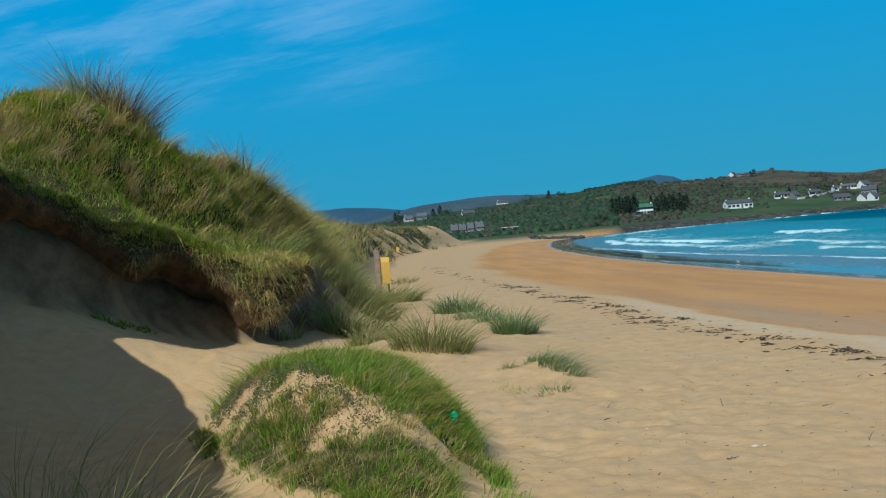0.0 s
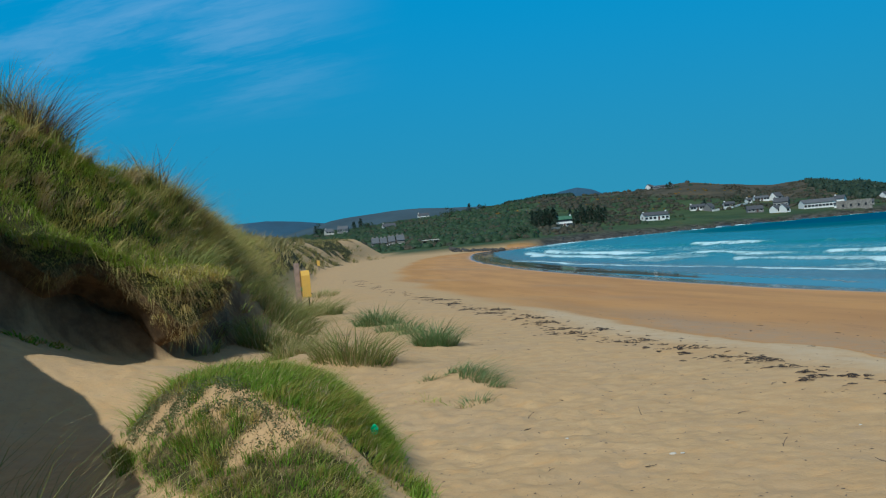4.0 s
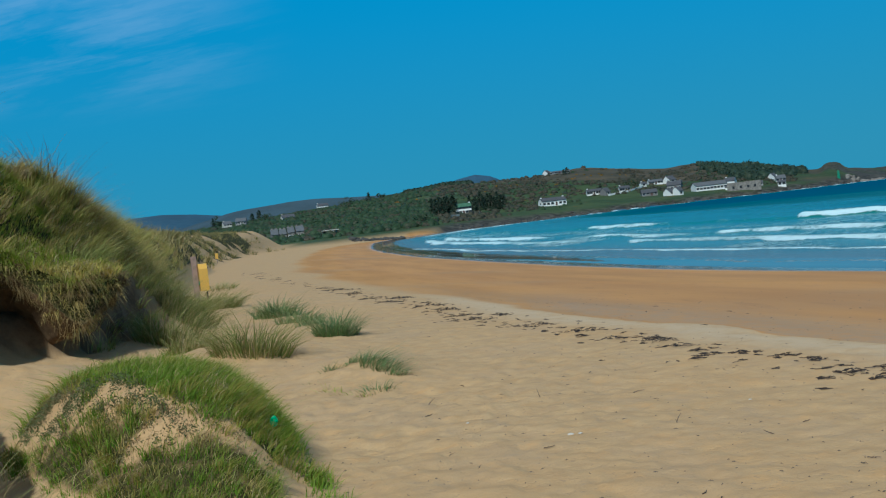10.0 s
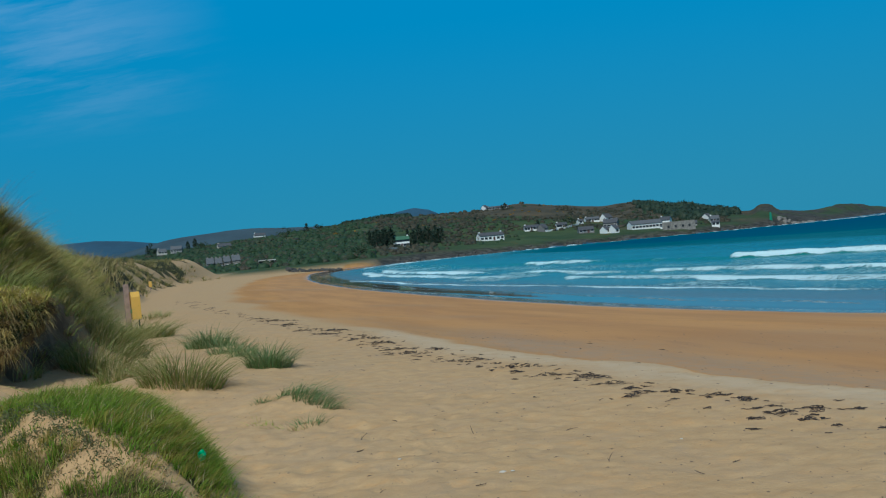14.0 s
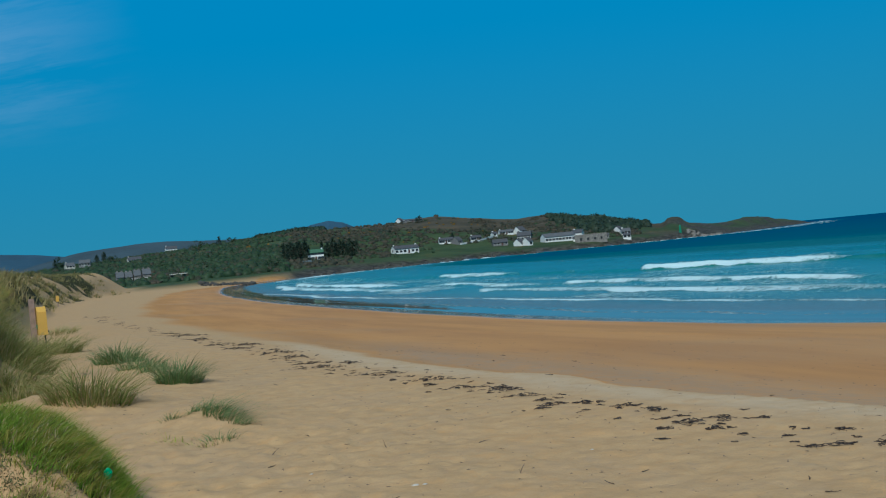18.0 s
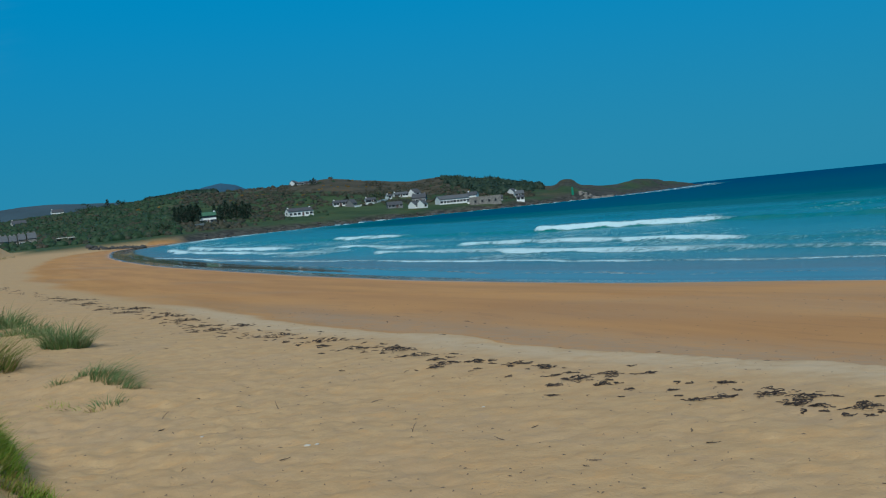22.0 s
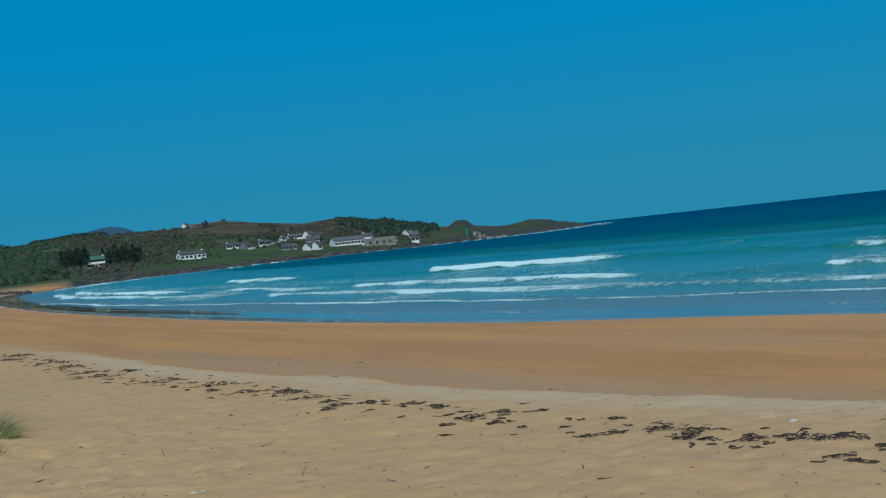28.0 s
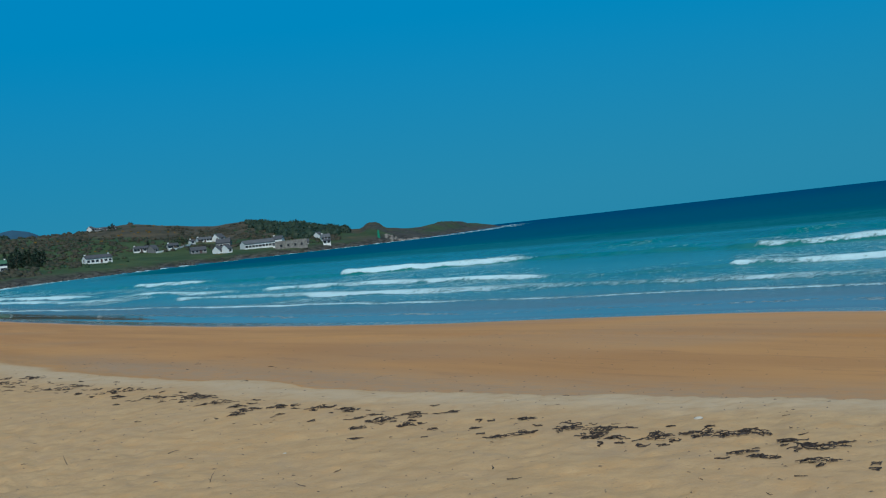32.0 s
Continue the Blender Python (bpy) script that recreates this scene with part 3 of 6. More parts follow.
    rocky = np.maximum(rocky, edge * (1 - ease(s + 3 * rough(x, y, 14, 37), 4, 10)))
    sandy = (1 - ease(d, 405, 430)) * (1 - ease(s, 4, 9)) * ease(az, 6.2, 6.6) * (1 - ease(az, 8.2, 8.7))
    return z, dict(pale=pale, grey=np.clip(grey, 0, 1), wet=wet * (1 - far), turf=turf * (1 - far), mat=mat, land=np.maximum(np.maximum(far, ease(un, 40, 70)) * (1 - sandy * far), edge), earth=earth, rock=np.clip(rocky, 0, 1), heath=heath)


def height(x, y):
    return float(terrain(np.array([x]), np.array([y]))[0][0])


def on_bearing(az, el, lo, hi):
    """The first place on that bearing, from lo to hi metres off, where the ground shows at that elevation."""
    d = np.arange(lo, hi, 0.5)
    z, _ = terrain(d * math.sin(radians(az)), d * math.cos(radians(az)))
    e = np.degrees(np.arctan2(z - EYE, d))
    i = int(np.argmax(e >= el)) if (e >= el).any() else int(np.argmax(e))
    return (*polar(az, d[i]), float(z[i]))


def fan(bearings, reach):
    a, r = np.meshgrid(np.radians(bearings), reach)
    x, y = (r * np.sin(a)).ravel(), (r * np.cos(a)).ravel()
    w, h = len(bearings), len(reach)
    i = (np.arange(h - 1)[:, None] * w + np.arange(w - 1)[None, :]).ravel()
    return x, y, np.stack([i, i + 1, i + 1 + w, i + w], 1)[:, ::-1]


def steps(*runs):
    out = [runs[0][0]]
    for lo, hi, ratio in runs:
        while out[-1] < hi:
            out.append(out[-1] * ratio)
    return np.array(out)


bearings = np.concatenate([np.arange(-180, -36, 4.0), np.arange(-36, 62, 0.17), np.arange(62, 181, 4.0)])
bearings[-1] = 180.0
x, y, faces = fan(bearings, steps((0.05, 4, 1.35), (4, 22, 1.008), (22, 45, 1.011), (45, 420, 1.022), (420, 1500, 1.012), (1500, 4900, 1.06)))
z, carries = terrain(x, y)
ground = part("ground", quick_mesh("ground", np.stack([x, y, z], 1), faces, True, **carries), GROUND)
tagged(ground, "pale dry and damp orange sand, dunes and green hillside", "ground", kind="structure")


# ---- the sea, with its breakers ----
def sea_surface():
    cols = np.concatenate([np.arange(-180, 2, 6.0), np.arange(2, 62, 0.13), np.arange(62, 181, 4.0)])
    cols[-1] = 180.0
    x, y, faces = fan(cols, steps((15, 30, 1.1), (30, 240, 1.0045), (240, 700, 1.012), (700, 4950, 1.05)))
    s, run = from_line(x, y, SHORE)
    o = -s  # metres out from the water's edge
    d = np.hypot(x, y)
    wob = 3.2 * rough(run, 0 * run, 38, 51) + 0.9 * rough(x, y, 7, 52)
    z, foam, face = 0 * x, 0 * x, 0 * x
    az = np.degrees(np.arctan2(x, y))
    # rollers in towards the beach: how far out along the bearings, height, width, whiteness, trail, where each is white
    bays = [5, 10, 15, 20, 25, 30, 35, 40, 46, 52, 60]
    torn = 0.6 * rough(x, y, 2.2, 53, 3) + 0.5 * rough(x, y, 6.0, 54, 2)
    everywhere = ((7.0, 75),)
    rollers = (
        ([2, 4, 5, 5.5, 6, 6.5, 6.5, 6.5, 6, 5.5, 5.5], 0.05, 0.35, 0.85, 0.9, everywhere, 61),
        ([7, 10, 11.5, 12.5, 12, 12, 12.5, 12, 11, 10.5, 10.5], 0.24, 0.9, 0.95, 4.6, ((7.6, 16.8), (17.6, 75)), 62),
        ([10, 13.5, 17, 18, 19.5, 20, 19, 18.5, 20.5, 20.5, 20], 0.36, 0.9, 1.0, 5.0, ((8.6, 15.2), (15.6, 22.0), (21.8, 37.0), (44.6, 75)), 66),
        ([16, 23.5, 29, 31.5, 32, 35, 37, 37, 34.5, 36, 37], 0.75, 1.3, 1.1, 3.2, ((9.9, 11.0), (13.0, 14.1), (15.7, 20.6), (21.9, 23.4), (25.6, 36.4), (45.8, 75)), 63),
        ([40] * 11, 0.45, 3.0, 0.0, 2.0, everywhere, 67), ([54] * 11, 0.6, 4.0, 0.0, 3.0, everywhere, 64), ([84] * 11, 0.5, 6.0, 0.0, 5.0, everywhere, 65))
    for curve, tall, wide, white, trail, stretches, seed in rollers:
        out = np.interp(az, bays, curve)
        here = 0 * x
        for a0, a1 in stretches:
            here = np.maximum(here, ease(az, a0, a0 + 0.6) * (1 - 0.15 * ease(az, a0 + 2, a1)) * (1 - ease(az, a1 - 1.8, a1)))
        here = here * (0.86 + 0.45 * rough(run, 0 * run + seed, 20, seed, 3))
        q = o - out - wob * 0.6 - 1.5 * rough(run, 0 * run + 3 * seed, 60, seed + 7, 2)
        tallest = np.maximum(here, 0.5)
        z = z + tall * tallest * (0.85 + 0.3 * rough(x, y, 3.0, seed + 40, 3)) * np.where(q < 0, np.exp(-(q / (0.5 * wide)) ** 2), np.exp(-(q / (2.0 * wide)) ** 2))
        if tall > 0.6:
            face = np.maximum(face, tallest * np.exp(-((q + 0.3 * wide) / (0.9 * wide)) ** 2))
        q = q + torn * wide * 0.6
        foam = np.maximum(foam, white * here * np.where(q < 0, 1 - ease(-q, 0.4 * wide, 0.85 * wide), 1 - ease(q, 0.3 * wide, trail)))
        foam = np.maximum(foam, 0.46 * white * here * np.where(q > 0, 1 - ease(q, trail, trail * 4.0), 0))
    calm = ease(o, 3, 14)
    z = z + (0.05 * rough(x, y, 5, 71) + 0.10 * rough(x, y, 22, 72)) * calm
    z = z * (1 - ease(d, 500, 900)) + 0.012 * np.exp(-((o - 0.4) / 0.8) ** 2)
    foam = np.maximum(foam, 0.36 * (1 - ease(np.abs(o - 1.4 - 0.8 * wob), 0.15, 0.6)))
    rocks = (1 - ease(o + 2 * rough(x, y, 11, 75), 0.5, 4)) * ease(y, 430, 480) * (1 - ease(d, 560, 700))
    foam = np.maximum(foam, 0.42 * rocks * ease(rough(x, y, 25, 79, 2), 0.0, 0.4))
    foam = foam * (0.92 + 0.35 * rough(x, y, 3.5, 76, 3))
    lacy = ease(o, 6, 10) * (1 - ease(o, 22, 36)) * ease(rough(x, 0.5 * y, 9, 77, 3), -0.30, 0.35)
    foam = np.maximum(foam, 0.47 * lacy * ease(az, 7, 12))
    glint = ease(o, 34, 42) * (1 - ease(o, 52, 70)) * ease(az, 36, 40) * ease(rough(x, y, 7, 78, 3), -0.2, 0.3)
    foam, face = np.maximum(foam, 0.34 * glint), np.maximum(face, 0.85 * glint)
    churn = 0.55 * ease(o, 6, 11) * (1 - ease(o, 26, 42)) * (0.7 + 0.5 * rough(x, y, 12, 80, 3)) * ease(az, 7, 11)
    deep = np.interp(o, [0, 10, 40, 70, 130, 600, 3000], [0.0, 0.30, 0.9, 2.2, 4.2, 7.0, 9.0])
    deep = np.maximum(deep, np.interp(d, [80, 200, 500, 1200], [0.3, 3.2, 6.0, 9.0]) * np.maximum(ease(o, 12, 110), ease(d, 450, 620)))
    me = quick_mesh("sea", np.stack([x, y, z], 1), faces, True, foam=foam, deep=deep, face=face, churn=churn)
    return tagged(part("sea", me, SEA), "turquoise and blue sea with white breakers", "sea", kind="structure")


sea_surface()


# ---- far hills behind the bay ----
def far_hill(name, label, material, reach, outline, thick, seed):
    """A long hill whose crest shows at the given elevations along the bearings."""
    az = np.linspace(outline[0][0], outline[-1][0], 160)
    el = np.interp(az, [p[0] for p in outline], [p[1] for p in outline]) + 0.03 * rough(az, 0 * az, 1.2, seed)
    rows = np.linspace(-1, 1, 25)
    a, k = np.meshgrid(az, rows)
    d = reach + k * thick
    top = np.maximum(np.interp(a, az, np.tan(np.radians(el)) * reach + EYE), 0)
    z = top * (1 - np.abs(k) ** 1.6) + (1 - np.abs(k)) * 8 * rough(d * np.sin(np.radians(a)), d * np.cos(np.radians(a)), 260, seed + 3, 4) * (np.abs(k) > 0.05) - 2
    x, y = d * np.sin(np.radians(a)), d * np.cos(np.radians(a))
    w, h = len(az), len(rows)
    i = (np.arange(h - 1)[:, None] * w + np.arange(w - 1)[None, :]).ravel()
    me = quick_mesh(name, np.stack([x.ravel(), y.ravel(), z.ravel()], 1), np.stack([i, i + 1, i + 1 + w, i + w], 1), True)
    return tagged(part(name, me, material), label, "hill", kind="structure")


far_hill("far_hill", "heather hill on the horizon, haze blue put into its colour", HAZED_HILLS, 3000, [(-12, 1.4), (-9, 1.75), (-6, 1.98), (-4.6, 2.02), (-3.0, 1.85), (-1.5, 1.6), (0, 1.5)], 500, 81)
far_hill("hazed_moor", "moor beyond the woods, haze blue put into its colour", HAZED_MOOR, 2300, [(-4, 1.2), (-1.5, 1.75), (0.5, 1.92), (1.5, 1.96), (3.5, 1.88), (5.5, 1.72), (7.5, 1.6), (9, 1.4)], 400, 85)
far_hill("far_peak", "rounded peak behind the ridge, haze blue put into its colour", HAZED_HILLS, 3600, [(8.4, 1.5), (9.4, 1.96), (9.9, 2.12), (10.8, 2.25), (11.5, 2.10), (12.3, 1.7), (13, 1.4)], 400, 89)


# ---- grass ----
def blades(at, tall, lean, wide, bend, rng, short=False):
    """Ribbons that taper to a tip: at (n, 3), tall (n,), lean (n, 2) sideways pull, wide (n,), bend (n,) droop. Returns verts, faces, along."""
    k = len(at)
    turn = rng.uniform(0, 2 * np.pi, k)
    out = np.stack([np.cos(turn), np.sin(turn)], 1) * rng.uniform(0.05, 0.35, k)[:, None] + lean
    side = np.stack([-np.sin(turn + rng.uniform(-0.8, 0.8, k)), np.cos(turn), np.zeros(k)], 1)
    rows, share = [], []
    for f, w in (((0.0, 1.0), (0.6, 0.75), (1.0, 0.0)) if short else ((0.0, 1.0), (0.4, 0.85), (0.75, 0.5), (1.0, 0.0))):
        spine = np.empty((k, 3))
        spine[:, :2] = at[:, :2] + out * (tall * f ** 1.7)[:, None]
        spine[:, 2] = at[:, 2] - 0.03 + tall * (f - bend * f * f)
        rows += [spine] if w == 0 else [spine - side * (wide * w / 2)[:, None], spine + side * (wide * w / 2)[:, None]]
        share += [np.full(k, f)] * (1 if w == 0 else 2)
    verts = np.stack(rows, 1).reshape(-1, 3)
    one = np.array([[0, 1, 3], [0, 3, 2], [2, 3, 5], [2, 5, 4], [4, 5, 6]])
    one = np.array([[0, 1, 3], [0, 3, 2], [2, 3, 4]]) if short else one
    faces = ((np.arange(k) * (5 if short else 7))[:, None, None] + one[None]).reshape(-1, 3)
    return verts, faces, np.stack(share, 1).reshape(-1)


def blade_mesh(name, *args):
    v, f, along = blades(*args)
    return quick_mesh(name, v, f, False, along=along)


rng = np.random.default_rng(5)
WIND = np.array([0.30, 0.05])  # the blades lean a little out to sea


def scatter(count, x0, x1, y0, y1, keep):
    """Random places in a rectangle that keep(x, y, terrain values) lets stand, on the ground."""
    x, y = rng.uniform(x0, x1, count), rng.uniform(y0, y1, count)
    z, c = terrain(x, y)
    ok = rng.uniform(0, 1, count) < keep(x, y, c)
    return np.stack([x, y, z], 1)[ok]


def sward(name, label, material, at, tall, spread, wide, bend, lean=WIND, gain=0.3):
    k = len(at)
    tall_ = float(np.max(tall))
    t = tall * rng.uniform(1 - spread, 1 + spread, k)
    pull = lean[None, :] + rng.normal(0, gain, (k, 2))
    me = blade_mesh(name, at, t, pull, wide * rng.uniform(0.7, 1.3, k), np.clip(rng.normal(bend, 0.12, k), 0, max(0.8, bend)), rng, tall_ < 0.2)
    return tagged(part(name, me, material), label, "grass", kind="stuff")


def clumpy(size, seed, lo, hi):
    return lambda x, y: ease(rough(x, y, size, seed, 2), lo, hi)


def tussocks(name, label, material, at, tall, count, across, wide, bend, lean):
    """Clumps that each have a tone of their own, their blades spreading from one root."""
    c = np.repeat(np.arange(len(at)), count)
    k = len(c)
    off = np.clip(rng.normal(0, 0.5, (k, 2)), -1.2, 1.2) * across
    base = at[c] + np.column_stack([off, np.zeros(k)])
    pull = lean[c] + off / across * 0.34 + rng.normal(0, 0.19, (k, 2))
    v, f, along = blades(base, tall[c] * rng.uniform(0.55, 1.15, k), pull, wide * rng.uniform(0.7, 1.3, k), np.clip(rng.normal(bend, 0.14, k), 0, None), rng)
    tone = np.repeat(rng.uniform(-0.45, 0.30, len(at))[c], 7)
    return tagged(part(name, quick_mesh(name, v, f, False, along=along, tone=tone), material), label, "grass", kind="stuff")


def downhill(at):
    z0 = terrain(at[:, 0], at[:, 1])[0]
    g = np.stack([terrain(at[:, 0] + 0.15, at[:, 1])[0] - z0, terrain(at[:, 0], at[:, 1] + 0.15)[0] - z0], 1) / 0.15
    return -np.clip(g, -1.2, 1.2)


# short green turf over the big dune's face, tussocks of marram through it, thicker on the crest
tufty, dense = clumpy(0.8, 91, -0.15, 0.35), clumpy(2.2, 93, -0.25, 0.2)
face_turf = lambda x, y: np.exp(-(((x + 4.4) / 2.0) ** 2 + ((y - 18.0) / 2.6) ** 2) ** 2)
near_turf = scatter(330000, -8.5, -1.2, 14.0, 25, lambda x, y, c: c["turf"] * (0.45 + 0.55 * tufty(x, y)))
sward("dune_turf", "short green turf on the steep face of the dune", FRESH, near_turf, 0.15, 0.6, 0.012, 0.50, WIND + np.array([0.1, -0.25]))
roots = scatter(9000, -10.5, -1, 8, 27, lambda x, y, c: c["turf"] * (0.06 + 0.42 * dense(x, y)) * (1 - 0.72 * face_turf(x, y)))
sward_tall = rng.uniform(0.24, 0.52, len(roots))
tussocks("dune_marram", "olive and straw marram tussocks on the dune", MARRAM, roots, sward_tall, 34, 0.13, 0.012, 0.38, 0.35 * downhill(roots) + WIND)
roots = scatter(2600, -9, -2, 14, 25, lambda x, y, c: c["turf"] * clumpy(1.5, 95, 0.05, 0.35)(x, y) * 0.28)
tussocks("dry_grass", "bleached dry tussocks among the green", STRAW, roots, rng.uniform(0.25, 0.48, len(roots)), 34, 0.12, 0.011, 0.45, 0.4 * downhill(roots) + WIND)
crest = lambda x, y: np.exp(-(((x + 5.9) / 1.7) ** 2 + ((y - 19.2) / 2.2) ** 2))
roots = scatter(1500, -8.5, -3, 15.5, 24, lambda x, y, c: c["turf"] * np.clip(crest(x, y) * tufty(x, y), 0, 1) * 0.5)
tussocks("crest_marram", "tall pale marram standing on the dune crest", MARRAM, roots, rng.uniform(0.30, 0.70, len(roots)) * np.interp(roots[:, 0], [-6.2, -5.4], [0.55, 1.0]), 30, 0.12, 0.011, 0.24, np.repeat([[0.25, 0.0]], len(roots), 0))
shade = scatter(14000, -6.5, -1.4, 2.5, 9, lambda x, y, c: c["turf"])
sward("near_dune_grass", "long marram on the dune beside the path", MARRAM, shade, 0.18, 0.5, 0.012, 0.45)

# grass that hangs over the broken edge
lip = scatter(22000, -9, -1.2, 8, 24, lambda x, y, c: ease(c["turf"], 0.05, 0.25) * (1 - ease(c["turf"], 0.75, 1.0)))
lip_n = len(lip)
fall = np.array([0.55, -0.45])
sward("hanging_grass", "brown and yellow grass hanging over the sand cliff", ROOTS, lip[: lip_n // 2], np.interp(lip[: lip_n // 2, 0], [-5.0, -3.5], [0.42, 0.85]), 0.45, 0.013, 1.05, fall, 0.25)
sward("hanging_turf", "green grass hanging over the sand cliff", MARRAM, lip[lip_n // 2:], 0.62, 0.45, 0.013, 0.85, fall, 0.25)



def sod_overhang():
    """The matted turf that sticks out over the scarp: a ragged lip, the bare earth below it, and what hangs from it."""
    line = smoothed([(-6.2, 14.6), (-5.2, 15.75), (-4.4, 16.35), (-3.7, 16.7), (-3.1, 17.0), (-2.72, 17.3), (-2.6, 17.8), (-2.68, 18.7)], 5)
    k = len(line)
    step = np.gradient(line, axis=0)
    size = np.linalg.norm(step, axis=1)
    out = np.stack([step[:, 1], -step[:, 0]], 1) / size[:, None]
    run = np.cumsum(size)
    lobe = 0.6 * np.exp(-((line[:, 0] + 4.45) / 0.24) ** 2) + np.exp(-((line[:, 0] + 3.0) / 0.36) ** 2) * (line[:, 1] < 17.6)
    reach = 0.34 + 0.34 * rough(run, 0 * run, 0.8, 141, 4) + 0.40 * lobe
    inner = line - out * 1.1
    top = terrain(inner[:, 0], inner[:, 1])[0]
    rim = np.interp(line[:, 0], [-6.2, -5.2, -4.5, -4.05, -3.75, -3.3, -3.1, -2.9, -2.6], [5.0, 4.55, 4.15, 3.95, 3.9, 3.75, 3.5, 3.5, 3.55]) + 0.34 * rough(run, 0 * run + 5, 0.7, 142, 4)
    rows = []
    # across the lip: from the turf behind, over the nose, then down the crumbling face into the sand
    for f, h in ((-1.1, None), (-0.5, 0.10), (0.1, 0.12), (0.6, 0.06), (0.9, -0.06), (1.0, -0.20), (0.75, -0.30), (0.3, -0.36), (-0.05, -0.42), (-0.35, -0.50), (-0.6, -0.70), (-0.7, -1.2)):
        p = line + out * ((f * reach if f > 0 else np.full(k, f)) + (0.10 * rough(run, 0 * run + 7 * h, 0.3, 148, 3) if h and h < -0.1 else 0))[:, None]
        z = top - 0.06 if h is None else rim + h + 0.06 * rough(p[:, 0], p[:, 1], 0.35, 143, 2)
        if h and h < 0:
            z = z - 0.45 * lobe
        if f == -0.5:
            z = 0.5 * (top + rim) + 0.05
        rows.append(np.column_stack([p, z]))
    thing = empty("turf_overhang", Matrix(), "ragged overhanging turf lip above a crumbling earth face", "turf")
    for name, lo, hi, turf in (("sod", 0, 6, [1, 1, 1, 1, 0.8, 0.5]), ("earth_face", 5, 12, [0.3, 0.1, 0, 0, 0, 0, 0])):
        v = np.stack(rows[lo:hi], 0).reshape(-1, 3)
        i = (np.arange(hi - lo - 1)[:, None] * k + np.arange(k - 1)[None, :]).ravel()
        m = len(v)
        me = quick_mesh(name, v, np.stack([i, i + 1, i + 1 + k, i + k], 1), True, turf=np.repeat(turf, k), earth=np.ones(m), wet=np.zeros(m), land=np.zeros(m), rock=np.zeros(m), heath=np.zeros(m), mat=np.zeros(m))
        part(name, me, GROUND, thing)
    q = np.random.default_rng(77)
    pick = q.integers(0, k, 15000)
    f = q.uniform(-1.0, 1.0, 15000)
    p = line[pick] + out[pick] * np.where(f > 0, f * reach[pick], f)[:, None]
    z = np.where(f > 0, rim[pick] + 0.10 - 0.14 * np.clip(f, 0, 1) ** 2, rim[pick] + 0.1 + (top[pick] - rim[pick]) * np.clip(-f, 0, 1) / 1.1)
    sward("lip_turf", "green turf along the overhanging edge", FRESH, np.column_stack([p, z])[:13000], 0.19, 0.6, 0.010, 0.6, np.array([0.2, -0.25]), 0.4)
    sward("lip_straw", "dry yellow grass along the overhanging edge", STRAW, np.column_stack([p, z])[13000:], 0.26, 0.6, 0.010, 0.7, np.array([0.2, -0.3]), 0.4)
    grid = np.stack(rows, 0)
    c, f = q.integers(0, k, 9000), q.uniform(2.2, 6.6, 9000)
    i, f = f.astype(int), (f % 1)[:, None]
    p = grid[i, c] * (1 - f) + grid[i + 1, c] * f
    sward("lip_nose", "matted green grass on the nose of the turf", FRESH, p[i < 4], 0.15, 0.6, 0.010, 1.1, np.array([0.16, -0.22]), 0.35)
    sward("lip_roots", "brown matted roots under the nose of the turf", ROOTS, p[i >= 4], 0.15, 0.7, 0.008, 1.35, np.array([0.16, -0.22]), 0.35)
    # matted locks that hang from the nose, longest at the lobes
    c = q.choice(k, 150, p=(lobe + 0.35) / (lobe + 0.35).sum())
    low = q.uniform(0, 1, 150) ** 1.5 * (0.25 + 0.55 * lobe[c])
    at = np.column_stack([line[c] + out[c] * (reach[c] * q.uniform(0.75, 1.0, 150))[:, None], rim[c] - low])
    long = q.uniform(0.14, 0.34, 150) * (1 + 0.7 * lobe[c])
    for name, label, mat, own in (("lip_fringe", "long brown roots and dead grass hanging below the turf edge", ROOTS, slice(0, 70)), ("lip_green_fringe", "olive grass hanging below the turf edge", MARRAM, slice(70, 150))):
        tussocks(name, label, mat, at[own], long[own] * rng.uniform(0.5, 1.3, len(at[own])), 22, 0.11, 0.009, 1.45, np.repeat([[0.14, -0.20]], len(at[own]), 0))


sod_overhang()
roots = scatter(1500, -3.6, -1.3, 17.2, 25.0, lambda x, y, c: 0.5 * ease(from_line(x, y, FOOT)[0], 0.0, 0.4) * (1 - ease(from_line(x, y, FOOT)[0], 1.0, 1.8)) * (0.3 + 0.7 * tufty(x, y)))
tussocks("bank_marram", "dark drooping marram on the shaded side of the turf bank", GREEN_MARRAM, roots, rng.uniform(0.25, 0.65, len(roots)), 26, 0.14, 0.010, 0.50, 0.5 * downhill(roots) + WIND)
tussocks("bank_roots", "dead brown grass hanging on the shaded side of the turf bank", ROOTS, roots[::2], rng.uniform(0.2, 0.5, len(roots[::2])), 22, 0.14, 0.009, 0.9, 0.5 * downhill(roots[::2]))

# the dune front along the beach, then ever farther off with coarser blades
beyond = scatter(200000, -16, 0, 21, 66, lambda x, y, c: np.clip(c["turf"], 0, 1) * (0.10 + 0.3 * clumpy(1.4, 97, -0.2, 0.3)(x, y)) * np.clip(24 / np.hypot(x, y), 0, 1) ** 1.5)
sward("beach_marram", "olive marram grass on the dune along the beach", DULL_MARRAM, beyond, 0.36, 0.5, 0.012, 0.40)
roots = scatter(9000, -14, -0.5, 20.5, 60, lambda x, y, c: np.clip(c["turf"], 0, 1) * (0.15 + 0.85 * clumpy(1.6, 96, -0.2, 0.25)(x, y)) * np.clip(26 / np.hypot(x, y), 0, 1) ** 1.5)
